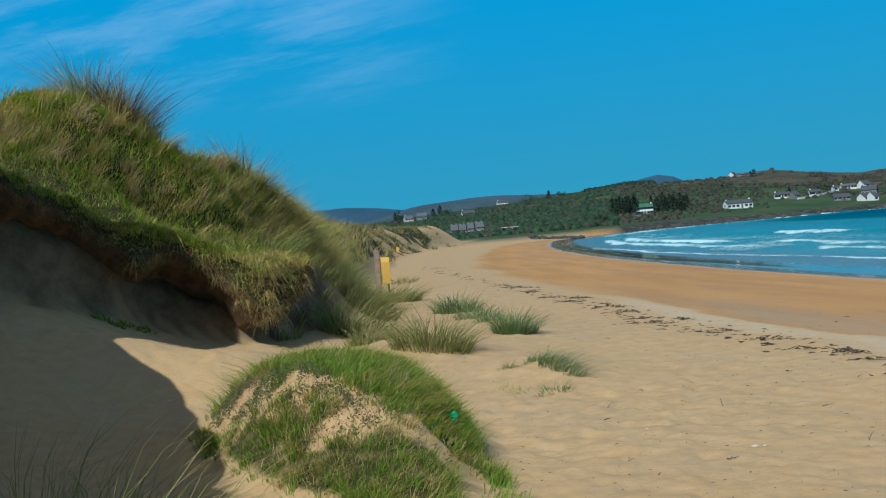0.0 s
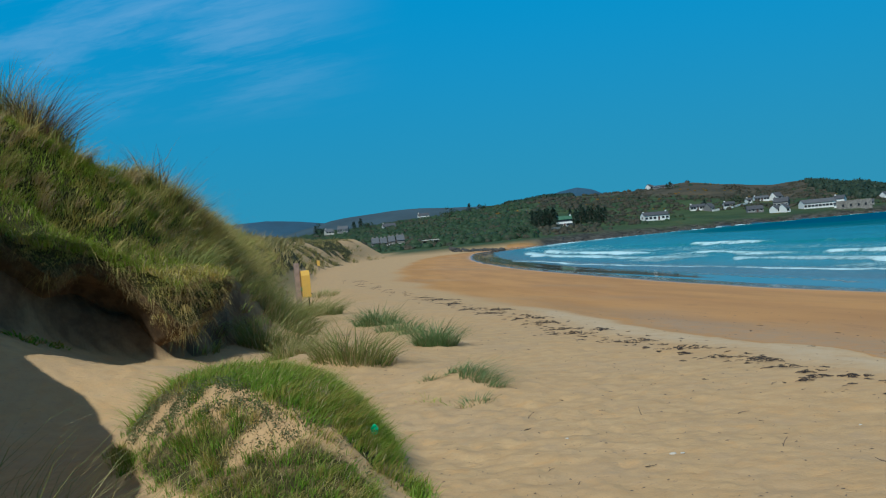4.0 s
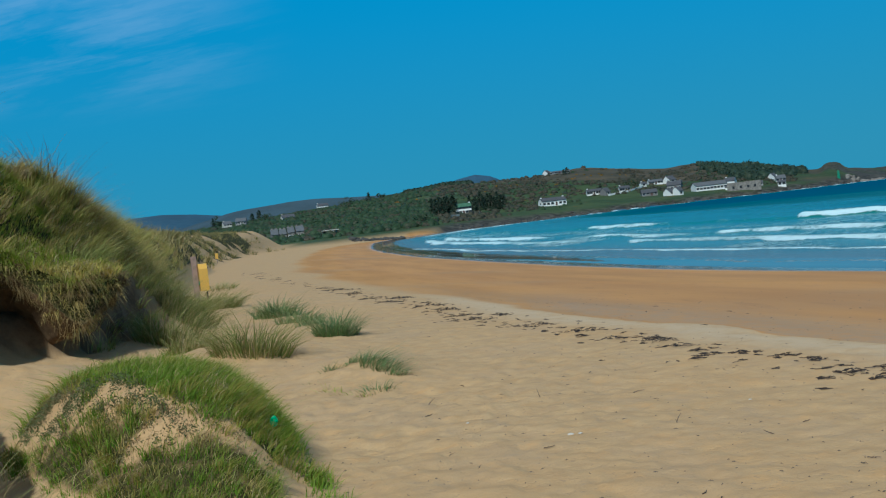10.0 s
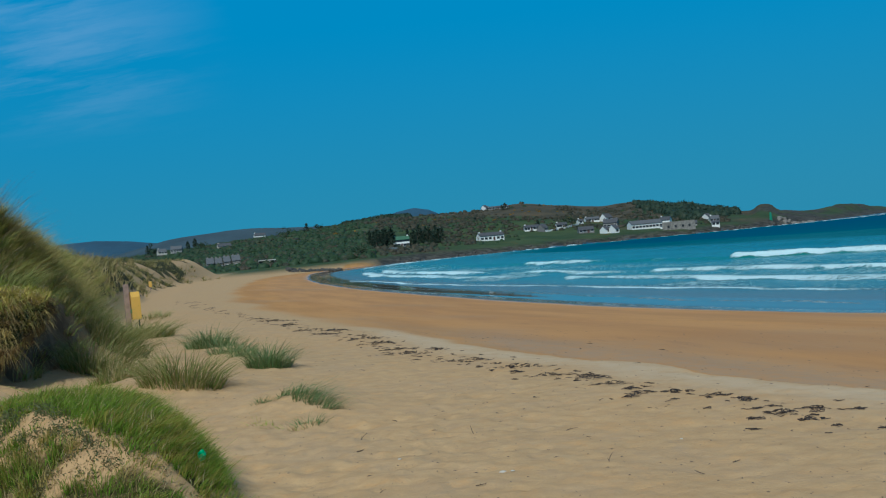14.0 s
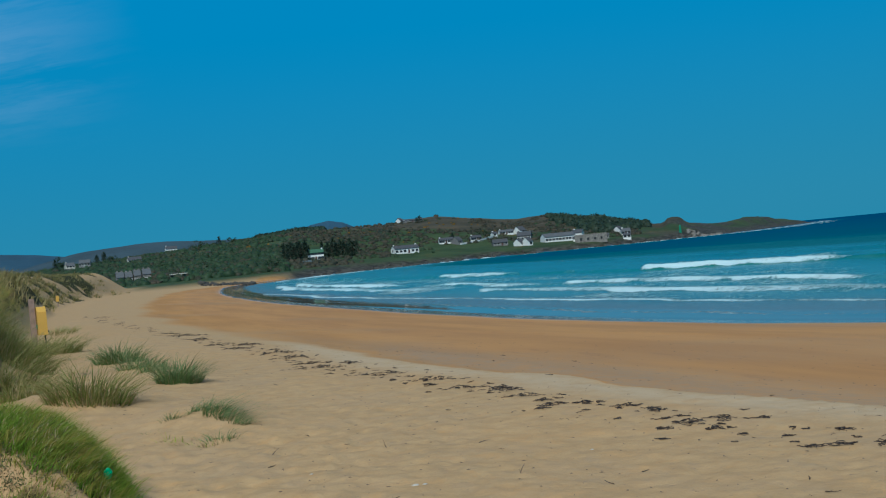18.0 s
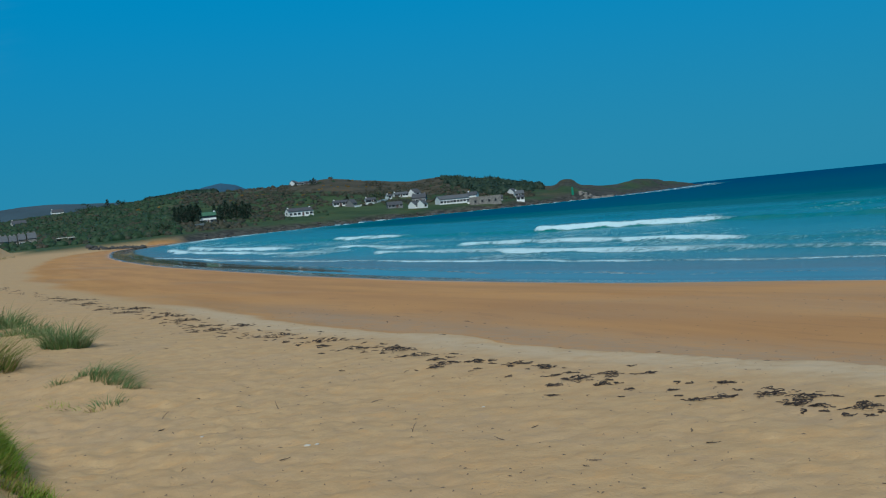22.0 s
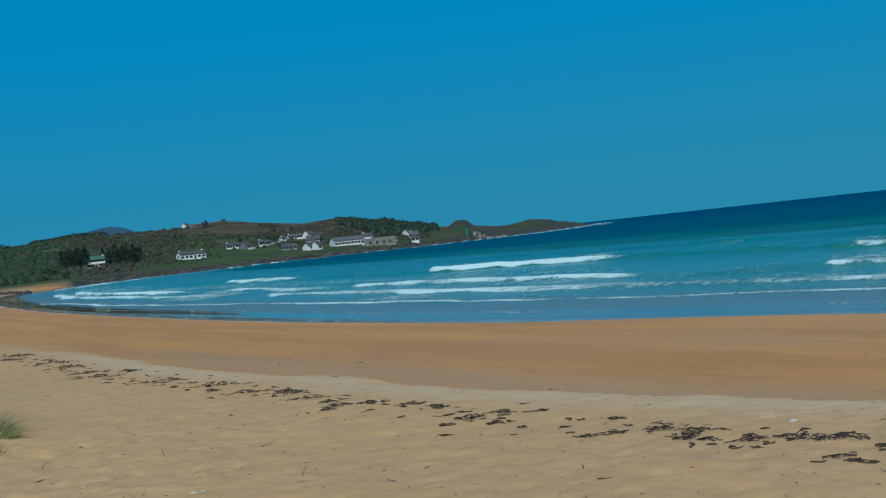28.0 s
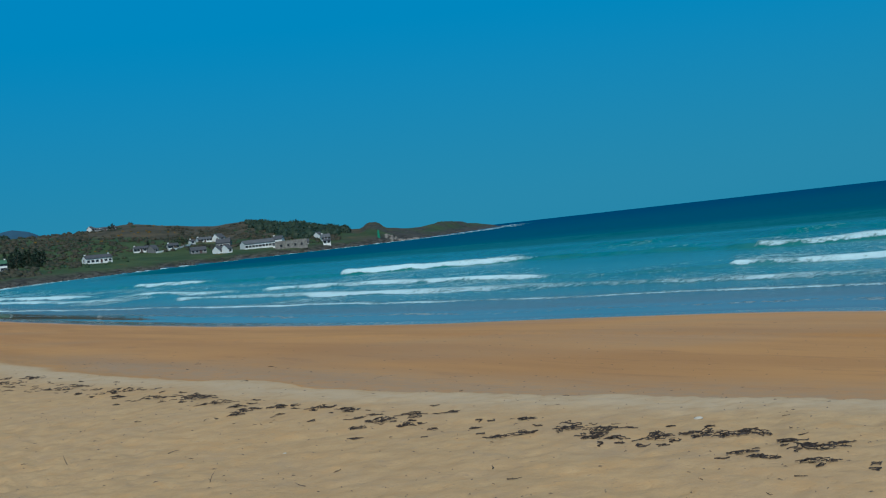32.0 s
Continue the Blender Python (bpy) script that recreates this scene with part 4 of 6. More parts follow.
tussocks("marram_tussocks", "tall olive and straw marram tussocks on the dune along the beach", MARRAM, roots, rng.uniform(0.28, 0.62, len(roots)), 26, 0.15, 0.012, 0.36, 0.3 * downhill(roots) + WIND)
pale = scatter(120000, -16, 0, 21, 75, lambda x, y, c: np.clip(c["turf"], 0, 1) * 0.16 * clumpy(1.7, 98, 0.0, 0.35)(x, y) * np.clip(24 / np.hypot(x, y), 0, 1) ** 1.5)
sward("pale_marram", "straw-coloured marram stems on the dune along the beach", STRAW, pale, 0.66, 0.45, 0.013, 0.34)
far_marram = scatter(200000, -45, 24, 62, 330, lambda x, y, c: np.clip(c["turf"], 0, 1) * (0.15 + 0.6 * clumpy(3.0, 99, -0.2, 0.2)(x, y)) * np.clip(70 / np.hypot(x, y), 0, 1) * (x > -4 - 0.16 * y))
sward("far_marram", "marram-covered dunes at the end of the beach", DULL_MARRAM, far_marram, 0.6, 0.5, 0.05, 0.35)
roots = scatter(9000, -30, 20, 56, 260, lambda x, y, c: np.clip(0.25 * (c["land"] < 0.2) * ease(from_line(x, y, FOOT)[0], -0.5, 0.8) + c["turf"], 0, 1) * clumpy(4.0, 89, -0.35, 0.2)(x, y) * np.clip(60 / np.hypot(x, y), 0, 1) * (x > -4 - 0.16 * y) * (from_line(x, y, FOOT)[0] < 22))
tussocks("far_tussocks", "dark rounded marram tussocks on the bare sand of the far dunes", DULL_MARRAM, roots, rng.uniform(0.5, 1.25, len(roots)), 22, 0.5, 0.06, 0.40, np.repeat([[0.25, 0.0]], len(roots), 0))


def tuft(name, label, x, y, across, tall, count, material, lean=(0.2, 0.0), dead=0.18, wide=0.010, bend=0.42, deep=0.6):
    """One clump of marram: green blades and, among them, dead ones."""
    z = height(x, y)
    thing = empty(name, Matrix.Translation((x, y, z)), label, "grass tuft", "grass tufts on the sand")
    for piece, share, mat, tone in (("green_growth", 1 - dead, material, 1.0), ("dead_growth", dead, STRAW, 0.85)):
        k = max(8, int(1.1 * count * share))
        a, r = rng.uniform(0, 2 * np.pi, k), np.sqrt(rng.uniform(0, 1, k)) * across / 2
        px, py = r * np.cos(a), r * np.sin(a) * deep
        pz = terrain(px + x, py + y)[0] - z
        t = 1.12 * tall * tone * rng.uniform(0.35, 1.22, k) * (1.05 - 0.40 * (r / (across / 2)) ** 2)
        pull = np.stack([px, py], 1) / across * 1.9 + np.array(lean) + rng.normal(0, 0.24, (k, 2))
        me = blade_mesh(piece, np.stack([px, py, pz], 1), t, pull, 0.78 * wide * rng.uniform(0.7, 1.3, k), np.clip(rng.normal(bend, 0.1, k), 0.05, 0.7), rng)
        tagged(part(piece, me, mat, thing), kind="stuff")
    return thing


tuft("marram_tuft", "broad olive marram clump with arching blades", -0.30, 14.75, 1.00, 0.66, 800, GREEN_MARRAM, (0.12, -0.1), 0.22, 0.010, 0.40)
tuft("marram_tuft", "blue-green marram clump on a low sand swell", 0.12, 24.9, 0.95, 0.60, 700, BLUE_MARRAM, (0.05, 0), 0.08, 0.013)
tuft("marram_tuft", "thin blue-green marram between two larger clumps", 0.50, 22.6, 0.85, 0.46, 300, BLUE_MARRAM, (0.15, 0), 0.10, 0.012)
tuft("marram_tuft", "low thin marram beside the round clump", 0.62, 19.6, 0.55, 0.34, 170, BLUE_MARRAM, (0.15, 0), 0.10, 0.011)
tuft("marram_tuft", "dense round blue-green marram clump", 0.90, 17.1, 0.60, 0.52, 800, BLUE_MARRAM, (0.10, 0), 0.06, 0.010, 0.40)
for gx, gy, wide_, tall, count in ((0.90, 13.1, 0.26, 0.26, 130), (1.02, 12.85, 0.28, 0.30, 190), (1.13, 12.55, 0.28, 0.29, 190), (1.22, 12.25, 0.22, 0.22, 110)):
    tuft("marram_tuft", "blue-green marram swept over to one side", gx, gy, wide_, tall, count, BLUE_MARRAM, (0.85, -0.25), 0.06, 0.008, 0.50, 0.9)
tuft("marram_tuft", "small sparse green marram clump", 0.60, 12.98, 0.30, 0.20, 110, BLUE_MARRAM, (0.3, -0.1), 0.2, 0.008)
for gx, gy in ((0.46, 11.75), (0.58, 11.6), (0.70, 11.45), (0.80, 11.35)):
    tuft("marram_tuft", "thin yellowing grass half buried in sand", gx, gy, 0.20, 0.14, 26, FRESH, (-0.35, 0), 0.5, 0.008, 0.35, 0.9)
tuft("marram_tuft", "small dark green grass clump half buried in sand", 0.96, 11.5, 0.28, 0.19, 100, BLUE_MARRAM, (0.1, 0), 0.12, 0.008)
tuft("marram_tuft", "single dark grass sprig in the sand", 0.32, 12.5, 0.14, 0.10, 16, BLUE_MARRAM, (0.1, 0), 0.1, 0.008)
tuft("marram_tuft", "green marram clump below the lifebuoy post", -1.55, 32.1, 1.5, 0.72, 900, GREEN_MARRAM, (0.35, 0), 0.08, 0.015)
tuft("marram_tuft", "low green strip of grass on the sand", -1.9, 50.0, 1.3, 0.40, 260, GREEN_MARRAM, (0.3, 0), 0.08, 0.02, 0.4, 6.0)
tuft("marram_tuft", "long-bladed olive marram at the foot of the dune", -1.60, 18.9, 1.2, 0.85, 1000, GREEN_MARRAM, (0.35, -0.15), 0.2, 0.011, 0.45)
tuft("marram_tuft", "arching olive marram at the foot of the dune", -1.75, 22.5, 1.3, 0.95, 1000, GREEN_MARRAM, (0.45, -0.1), 0.22, 0.012, 0.45)
tuft("marram_tuft", "olive marram leaning out from the dune foot", -1.1, 16.7, 0.9, 0.55, 520, GREEN_MARRAM, (0.4, -0.1), 0.2, 0.010, 0.45)
tuft("marram_tuft", "olive marram spilling from the dune foot", -2.3, 28.0, 1.6, 0.95, 900, GREEN_MARRAM, (0.5, -0.1), 0.22, 0.014, 0.45)
tuft("marram_tuft", "marram leaning beside the lifebuoy post", -3.2, 34.5, 1.2, 0.8, 700, GREEN_MARRAM, (0.4, -0.1), 0.2, 0.016, 0.4)
# the dark red-brown clump on the crest, and tall stems on the shoulder
tuft("dock_clump", "dark russet stems in a tall clump on the dune crest", -5.08, 19.0, 0.75, 0.95, 620, RUSSET, (0.25, 0), 0.05, 0.012, 0.15, 0.8)
tuft("marram_tuft", "tall pale marram clump on the dune crest", -5.62, 19.1, 1.1, 1.10, 800, GREEN_MARRAM, (0.0, 0), 0.6, 0.011, 0.20, 0.8)
tuft("marram_tuft", "tall dark-tipped marram on the dune shoulder", -3.72, 21.7, 1.1, 0.90, 200, RUSSET, (0.0, 0), 0.4, 0.012, 0.12, 0.8)
tuft("marram_tuft", "ochre marram on the dune shoulder", -3.35, 22.2, 1.1, 0.75, 700, STRAW, (0.3, -0.2), 0.3, 0.012, 0.4, 0.8)
for gx, gy, tall in ((-4.61, 15.5, 0.20), (-4.42, 15.85, 0.17), (-4.30, 16.0, 0.12)):
    tuft("leafy_weed", "dark green leafy weed on the shaded sand slope", gx, gy, 0.42, tall, 44, CAP, (0.1, -0.3), 0.03, 0.045, 0.5)
# long blades close to the path, rising out of the shade
for gx, gy, tall in ((-1.5, 4.7, 0.95), (-1.05, 4.5, 0.85), (-1.85, 5.2, 1.0), (-2.1, 6.2, 0.9), (-2.7, 7.3, 0.9), (-2.1, 6.9, 0.8), (-1.55, 6.0, 0.7)):
    tuft("marram_tuft", "sparse long marram blades beside the path", gx, gy, 0.9, tall * 1.15, 90, GREEN_MARRAM, (0.35, 0.1), 0.45, 0.0080, 0.40)

# the hummock: green cap and skirts of grass round bare, weedy sand
tuftier = clumpy(0.28, 104, -0.35, 0.15)
cap = scatter(90000, -2.6, 0.5, 6.4, 11.6, lambda x, y, c: on_cap(x, y) * (0.35 + 0.65 * tuftier(x, y)))
sward("hummock_grass", "bright green grass capping the sand hummock", CAP, cap, 0.085, 0.6, 0.0050, 0.45)
roots = scatter(7500, -2.6, 0.5, 6.4, 11.6, lambda x, y, c: on_cap(x, y) * (0.25 + 0.75 * tuftier(x, y)))
tussocks("hummock_tussocks", "thick green tussocks on the hummock's crown", CAP, roots, rng.uniform(0.08, 0.20, len(roots)), 26, 0.06, 0.0050, 0.42, 0.3 * downhill(roots) + WIND)
lumpy = clumpy(0.42, 111, -0.12, 0.18)
skirt = scatter(80000, -2.6, 0.1, 6.0, 10.4, lambda x, y, c: on_skirt(x, y) * (0.22 + 0.78 * lumpy(x, y)))
sward("hummock_skirt", "dark olive grass round the foot of the hummock", CAP, skirt, 0.08, 0.6, 0.0050, 0.50)
roots = scatter(7500, -2.6, 0.1, 6.0, 10.4, lambda x, y, c: on_skirt(x, y) * (0.20 + 0.80 * lumpy(x, y)))
half = len(roots) // 3
tussocks("hummock_foot_turf", "thick dark green tussocks at the hummock's foot", CAP, roots[half:], rng.uniform(0.10, 0.22, len(roots) - half), 26, 0.06, 0.0050, 0.45, 0.3 * downhill(roots[half:]) + WIND)
tussocks("hummock_foot_grass", "olive and gold tussocks at the hummock's foot", MARRAM, roots[:half], rng.uniform(0.10, 0.22, half), 24, 0.06, 0.0050, 0.5, 0.3 * downhill(roots[:half]) + WIND)
between = lambda x, y: (1 - on_mound(x, y)) * (1 - ease(hummock(x, y), 0.82, 1.0))
roots = scatter(1700, -2.3, 0.0, 6.6, 10.4, lambda x, y, c: between(x, y) * (0.10 + 0.7 * ease(x + 0.3 * (y - 7.9), -1.0, -0.5)) * clumpy(0.35, 112, -0.2, 0.2)(x, y))
tussocks("hummock_thin_grass", "thin straggling grass on the hummock's bare sand", MARRAM, roots, rng.uniform(0.05, 0.13, len(roots)), 14, 0.05, 0.0045, 0.5, 0.2 * downhill(roots) + WIND)
thin = scatter(14000, -2.4, 0.2, 6.0, 11.0, lambda x, y, c: on_mound(x, y) * 0.5)
sward("hummock_straw", "dry blades among the hummock grass", STRAW, thin, 0.15, 0.5, 0.0045, 0.5)
edge = scatter(900, -2.3, -1.2, 9.0, 11.2, lambda x, y, c: ease(hummock(x, y), 0.50, 0.70) * (1 - ease(hummock(x, y), 0.95, 1.05)) * ease(from_line(x, y, CAP_EDGE)[0], -0.1, 0.1))
sward("hummock_long_grass", "long green blades sticking out from the hummock's crown", CAP, edge, 0.30, 0.4, 0.008, 0.50, np.array([-0.8, 0.0]), 0.3)
tail = scatter(17000, -0.2, 0.7, 6.3, 8.4, lambda x, y, c: np.exp(-((x - np.interp(y, [6.4, 7.0, 7.5, 8.1], [0.16, 0.17, 0.13, -0.02])) / 0.075) ** 2) * (0.15 + 0.85 * clumpy(0.3, 107, -0.2, 0.2)(x, y)))
sward("hummock_tail", "green grass trailing off the hummock's side", CAP, tail, 0.14, 0.5, 0.006, 0.40)
mat = scatter(60000, -2.4, 0.1, 6.4, 10.6, lambda x, y, c: between(x, y) * (0.05 + 0.95 * clumpy(0.22, 108, -0.1, 0.3)(x, y)) * (0.35 + 0.65 * ease(x + 0.3 * (y - 7.9), -1.1, -0.5)))
sward("dry_mat", "short dry mat of dead stems on the hummock sand", ROOTS, mat, 0.06, 0.6, 0.004, 0.6, np.array([0.3, -0.2]), 0.6)


def small_leaves():
    """Low, dark, fine-leaved plants that creep over the bare side of the hummock."""
    at = scatter(11000, -2.3, 0.0, 6.8, 10.6, lambda x, y, c: between(x, y) * (0.08 + 0.92 * clumpy(0.26, 109, -0.1, 0.25)(x, y)))
    at = np.repeat(at, 9, 0) + np.clip(rng.normal(0, 0.018, (len(at) * 9, 3)), -0.04, 0.04) + np.array([0, 0, 0.02])
    k = len(at)
    a, b = rng.normal(0, 1, (k, 3)), rng.normal(0, 1, (k, 3))
    a, b = a / np.linalg.norm(a, axis=1)[:, None] * 0.011, b / np.linalg.norm(b, axis=1)[:, None] * 0.006
    v = np.stack([at - a, at + b, at + a, at - b], 1).reshape(-1, 3)
    me = quick_mesh("creeping_plants", v, np.arange(4 * k).reshape(-1, 4), along=np.full(4 * k, 0.2))
    tagged(part("creeping_plants", me, WEED), "low dark creeping plants on the bare hummock sand", "plants", kind="stuff")


small_leaves()


# ---- small building blocks ----
def box(bm, x0, x1, y0, y1, z0, z1, bevel=0.0):
    made = bmesh.ops.create_cube(bm, size=1.0)["verts"]
    for v in made:
        v.co = Vector(((x0 + x1) / 2 + v.co.x * (x1 - x0), (y0 + y1) / 2 + v.co.y * (y1 - y0), (z0 + z1) / 2 + v.co.z * (z1 - z0)))
    if bevel:
        edges = list({e for v in made for e in v.link_edges})
        bmesh.ops.bevel(bm, geom=edges, offset=bevel, segments=2, affect="EDGES", profile=0.5)
    return bm


def box_part(name, material, parent, *sizes, bevel=0.0, label=""):
    return part(name, box(bmesh.new(), *sizes, bevel), material, parent, label)


def prism(outline, depth, axis="y"):
    """A flat outline of (a, z) pairs pushed through by depth along y or x."""
    bm = bmesh.new()
    ends = []
    for d in (-depth / 2, depth / 2):
        ends.append([bm.verts.new((a, d, z) if axis == "y" else (d, a, z)) for a, z in outline])
    bm.faces.new(ends[0])
    bm.faces.new(ends[1][::-1])
    for i in range(len(outline)):
        j = (i + 1) % len(outline)
        bm.faces.new([ends[0][j], ends[0][i], ends[1][i], ends[1][j]])
    bmesh.ops.recalc_face_normals(bm, faces=bm.faces)
    return bm


def rod(bm, a, b, r0, r1, sides=7):
    a, b = Vector(a), Vector(b)
    q = (b - a).to_track_quat("Z", "Y")
    rings = [[bm.verts.new(p + q @ Vector((r * math.cos(t), r * math.sin(t), 0))) for t in (2 * math.pi * i / sides for i in range(sides))] for p, r in ((a, r0), (b, r1))]
    for i in range(sides):
        j = (i + 1) % sides
        bm.faces.new([rings[0][i], rings[0][j], rings[1][j], rings[1][i]])
    bm.faces.new(rings[0][::-1])
    bm.faces.new(rings[1])
    return bm


def ring(bm, radius, thick, at, sides=24, cut=8):
    """A ring that stands upright, facing along x."""
    rows = []
    for i in range(sides):
        t = 2 * math.pi * i / sides
        row = []
        for k in range(cut):
            p = 2 * math.pi * k / cut
            r = radius + thick * math.cos(p)
            row.append(bm.verts.new((at[0] + thick * math.sin(p), at[1] + r * math.cos(t), at[2] + r * math.sin(t))))
        rows.append(row)
    for i in range(sides):
        for k in range(cut):
            bm.faces.new([rows[i][k], rows[(i + 1) % sides][k], rows[(i + 1) % sides][(k + 1) % cut], rows[i][(k + 1) % cut]])
    return bm


# ---- the lifebuoy station at the dune foot ----
def lifebuoy_station(x, y):
    thing = empty("lifebuoy_station", Matrix.Translation((x, y, height(x, y))) @ Matrix.Rotation(radians(8), 4, "Z"), "yellow lifebuoy box on a weathered wooden post at the dune foot", "lifebuoy station")
    part("post", box(bmesh.new(), -0.30, -0.13, -0.08, 0.08, -0.3, 1.52, 0.012), GREYWOOD, thing)
    # a hollow box, open to the sea, with sloping shoulders
    z0, z1, w = 0.40, 1.26, 0.40
    half = [(-w, z0), (w, z0), (w, z1 - 0.16), (w - 0.16, z1), (-w + 0.16, z1), (-w, z1 - 0.16)]
    bm = prism(half, 0.27, "x")
    front = max(bm.faces, key=lambda f: f.calc_center_median().x)
    bmesh.ops.inset_region(bm, faces=[front], thickness=0.05)
    front = max((f for f in bm.faces if abs(f.normal.x) > 0.9), key=lambda f: (f.calc_center_median().x, -f.calc_area() if len(f.verts) < 5 else 1))
    bmesh.ops.translate(bm, verts=front.verts, vec=(-0.19, 0, 0))
    bmesh.ops.translate(bm, verts=bm.verts, vec=(0.02, 0, 0))
    housing = part("housing", bm, YELLOW, thing, "yellow moulded plastic box")
    for z in (z0 + 0.10, z1 - 0.14):
        part("strap", box(bmesh.new(), 0.157, 0.187, -w + 0.02, w - 0.02, z - 0.02, z + 0.02), DARK, housing)
    part("lifebuoy", ring(bmesh.new(), 0.26, 0.055, (0.085, 0, (z0 + z1) / 2)), RED, thing, "red ring buoy inside the box")
    part("bracket", box(bmesh.new(), -0.135, -0.10, -0.22, 0.22, z0 + 0.2, z0 + 0.32), STEEL, thing)
    part("rear_leg", rod(bmesh.new(), (0.12, 0.05, -0.2), (0.11, 0.05, z0 + 0.02), 0.022, 0.022), DARK, thing)
    return thing


lifebuoy_station(-2.02, 37.6)


def marker(x, y):
    thing = empty("marker_post", Matrix.Translation((x, y, height(x, y))), "small yellow marker board on a post far along the dunes", "marker post")
    part("post", rod(bmesh.new(), (0, 0, -0.3), (0, 0, 1.1), 0.05, 0.05), GREYWOOD, thing)
    part("board", box(bmesh.new(), -0.16, 0.16, -0.12, -0.06, 0.55, 1.15, 0.02), YELLOW, thing)


marker(*polar(-2.27, 128))


# ---- what the tide and people left on the sand ----
def kelp_straps(x, y, long, deep, k, least=8):
    """Twisted straps of weed laid over each other along the tide line: corners and faces."""
    r = np.random.default_rng(400 + k)
    v, f = [], []
    count = int(least + 78 * min(long, 0.9) * max(deep, 0.12) ** 0.5)
    ux, uy = math.cos(math.atan2(x, y)), -math.sin(math.atan2(x, y))
    for _ in range(count):
        a, b = r.normal(0, 0.30) * long, r.normal(0, 0.16) * deep
        px, py = x + a * ux + b * math.sin(math.atan2(x, y)), y + a * uy + b * math.cos(math.atan2(x, y))
        turn, size, wide = r.uniform(-0.9, 0.9) + math.atan2(uy, ux) + (0 if r.random() < 0.6 else 1.3), r.uniform(0.03, 0.11), r.uniform(0.0016, 0.0048)
        base = len(v)
        lift = r.uniform(0.0, 0.05) * min(1.0, long * 3) * math.exp(-(a / (0.4 * long + 0.01)) ** 2)
        for i in range(5):
            t = (i / 4 - 0.5) * size
            wx, wy = math.cos(turn) * t, math.sin(turn) * t
            bend = math.sin(i * 1.7 + r.uniform(0, 1)) * 0.025
            w = wide * (0.5 if i in (0, 4) else 1.0)
            for s in (-1, 0, 1):
                v.append((px + wx - math.sin(turn) * (s * w + bend), py + wy + math.cos(turn) * (s * w + bend), 0.003 + lift * (0.45 + 0.55 * math.sin(math.pi * i / 4)) + (0.006 if s == 0 else 0.0)))
        for i in range(4):
            for s in range(2):
                q = base + i * 3 + s
                f.append((q, q + 3, q + 4, q + 1))
    return np.array(v), f


def kelp_clump(x, y, long, deep, k):
    v, f = kelp_straps(x, y, long, deep, k)
    v[:, 2] += terrain(v[:, 0], v[:, 1])[0]
    origin = np.array([x, y, height(x, y)])
    ob = empty("seaweed", Matrix.Translation(origin))
    strap = np.array(f[:8])
    for i in range(0, len(v), 15):
        part("frond", quick_mesh("frond", v[i:i + 15] - origin, strap, True), KELP, ob)
    return tagged(ob, "tangled dark brown seaweed on the tide line" if long > 0.22 else "thin strand of dark seaweed on the sand", "seaweed", "seaweed along the tide line")


# across, away, length and depth of each heap of weed, from near to far along the tide line
NEAR_WEED = [(5.35, 7.2, 0.31, 0.44), (5.4, 6.82, 0.3, 0.14), (5.17, 6.67, 0.19, 0.25), (5.19, 6.47, 0.12, 0.12), (5.37, 6.2, 0.22, 0.27), (5.61, 6.0, 0.3, 0.2), (5.57, 5.8, 0.28, 0.23), (5.76, 5.73, 0.24, 0.39), (5.65, 5.34, 0.15, 0.07), (5.54, 5.07, 0.13, 0.3), (5.51, 4.91, 0.22, 0.09), (5.22, 5.26, 0.15, 0.12), (5.18, 5.09, 0.14, 0.07), (5.21, 4.72, 0.21, 0.11), (5.4, 9.05, 0.13, 0.22), (5.48, 8.01, 0.14, 0.22), (5.0, 7.33, 0.22, 0.22), (4.85, 7.44, 0.11, 0.11)]
MID_WEED = [(5.14, 9.21, 0.21, 0.14), (4.85, 8.79, 0.15, 0.12), (4.66, 11.12, 0.21, 0.38), (4.4, 12.9, 0.4, 0.56), (4.37, 12.17, 0.32, 0.33), (4.5, 13.41, 0.21, 0.37), (4.39, 11.62, 0.18, 0.17), (4.41, 11.28, 0.12, 0.18), (4.28, 11.23, 0.11, 0.2), (4.11, 11.04, 0.17, 0.18), (4.85, 10.01, 0.3, 0.46), (4.8, 10.53, 0.23, 0.18), (4.91, 9.59, 0.08, 0.19), (4.76, 9.16, 0.3, 0.4), (4.48, 9.09, 0.1, 0.15), (4.24, 8.64, 0.05, 0.14)]
FAR_WEED = [(4.11, 14.93, 0.61, 0.39), (4.09, 13.64, 0.42, 0.24), (3.86, 14.3, 0.15, 0.26), (3.84, 19.21, 0.24, 0.61), (3.24, 18.75, 0.84, 0.4), (3.67, 16.47, 0.83, 0.3), (3.33, 22.1, 0.55, 0.9), (3.31, 23.94, 0.71, 0.9), (3.18, 28.33, 0.7, 1.2), (2.69, 26.26, 0.52, 0.8), (2.45, 29.28, 0.58, 0.8), (2.54, 41.64, 1.23, 2.4), (2.08, 43.92, 0.65, 1.2), (3.25, 19.79, 0.69, 0.3), (2.67, 36.82, 0.54, 1.2)]
CLUMPS = NEAR_WEED + MID_WEED + FAR_WEED
for k, row in enumerate(CLUMPS):
    kelp_clump(*row, k)
r = np.random.default_rng(7)
TIDE = smoothed([(5.8, 2.0), (5.45, 5.5), (4.9, 9.5), (4.4, 12.5), (3.85, 15.5), (3.25, 19.5), (3.1, 24), (2.8, 30), (2.6, 37), (2.1, 44), (1.2, 52), (0.2, 64), (-0.6, 80)], 2)
scraps = []
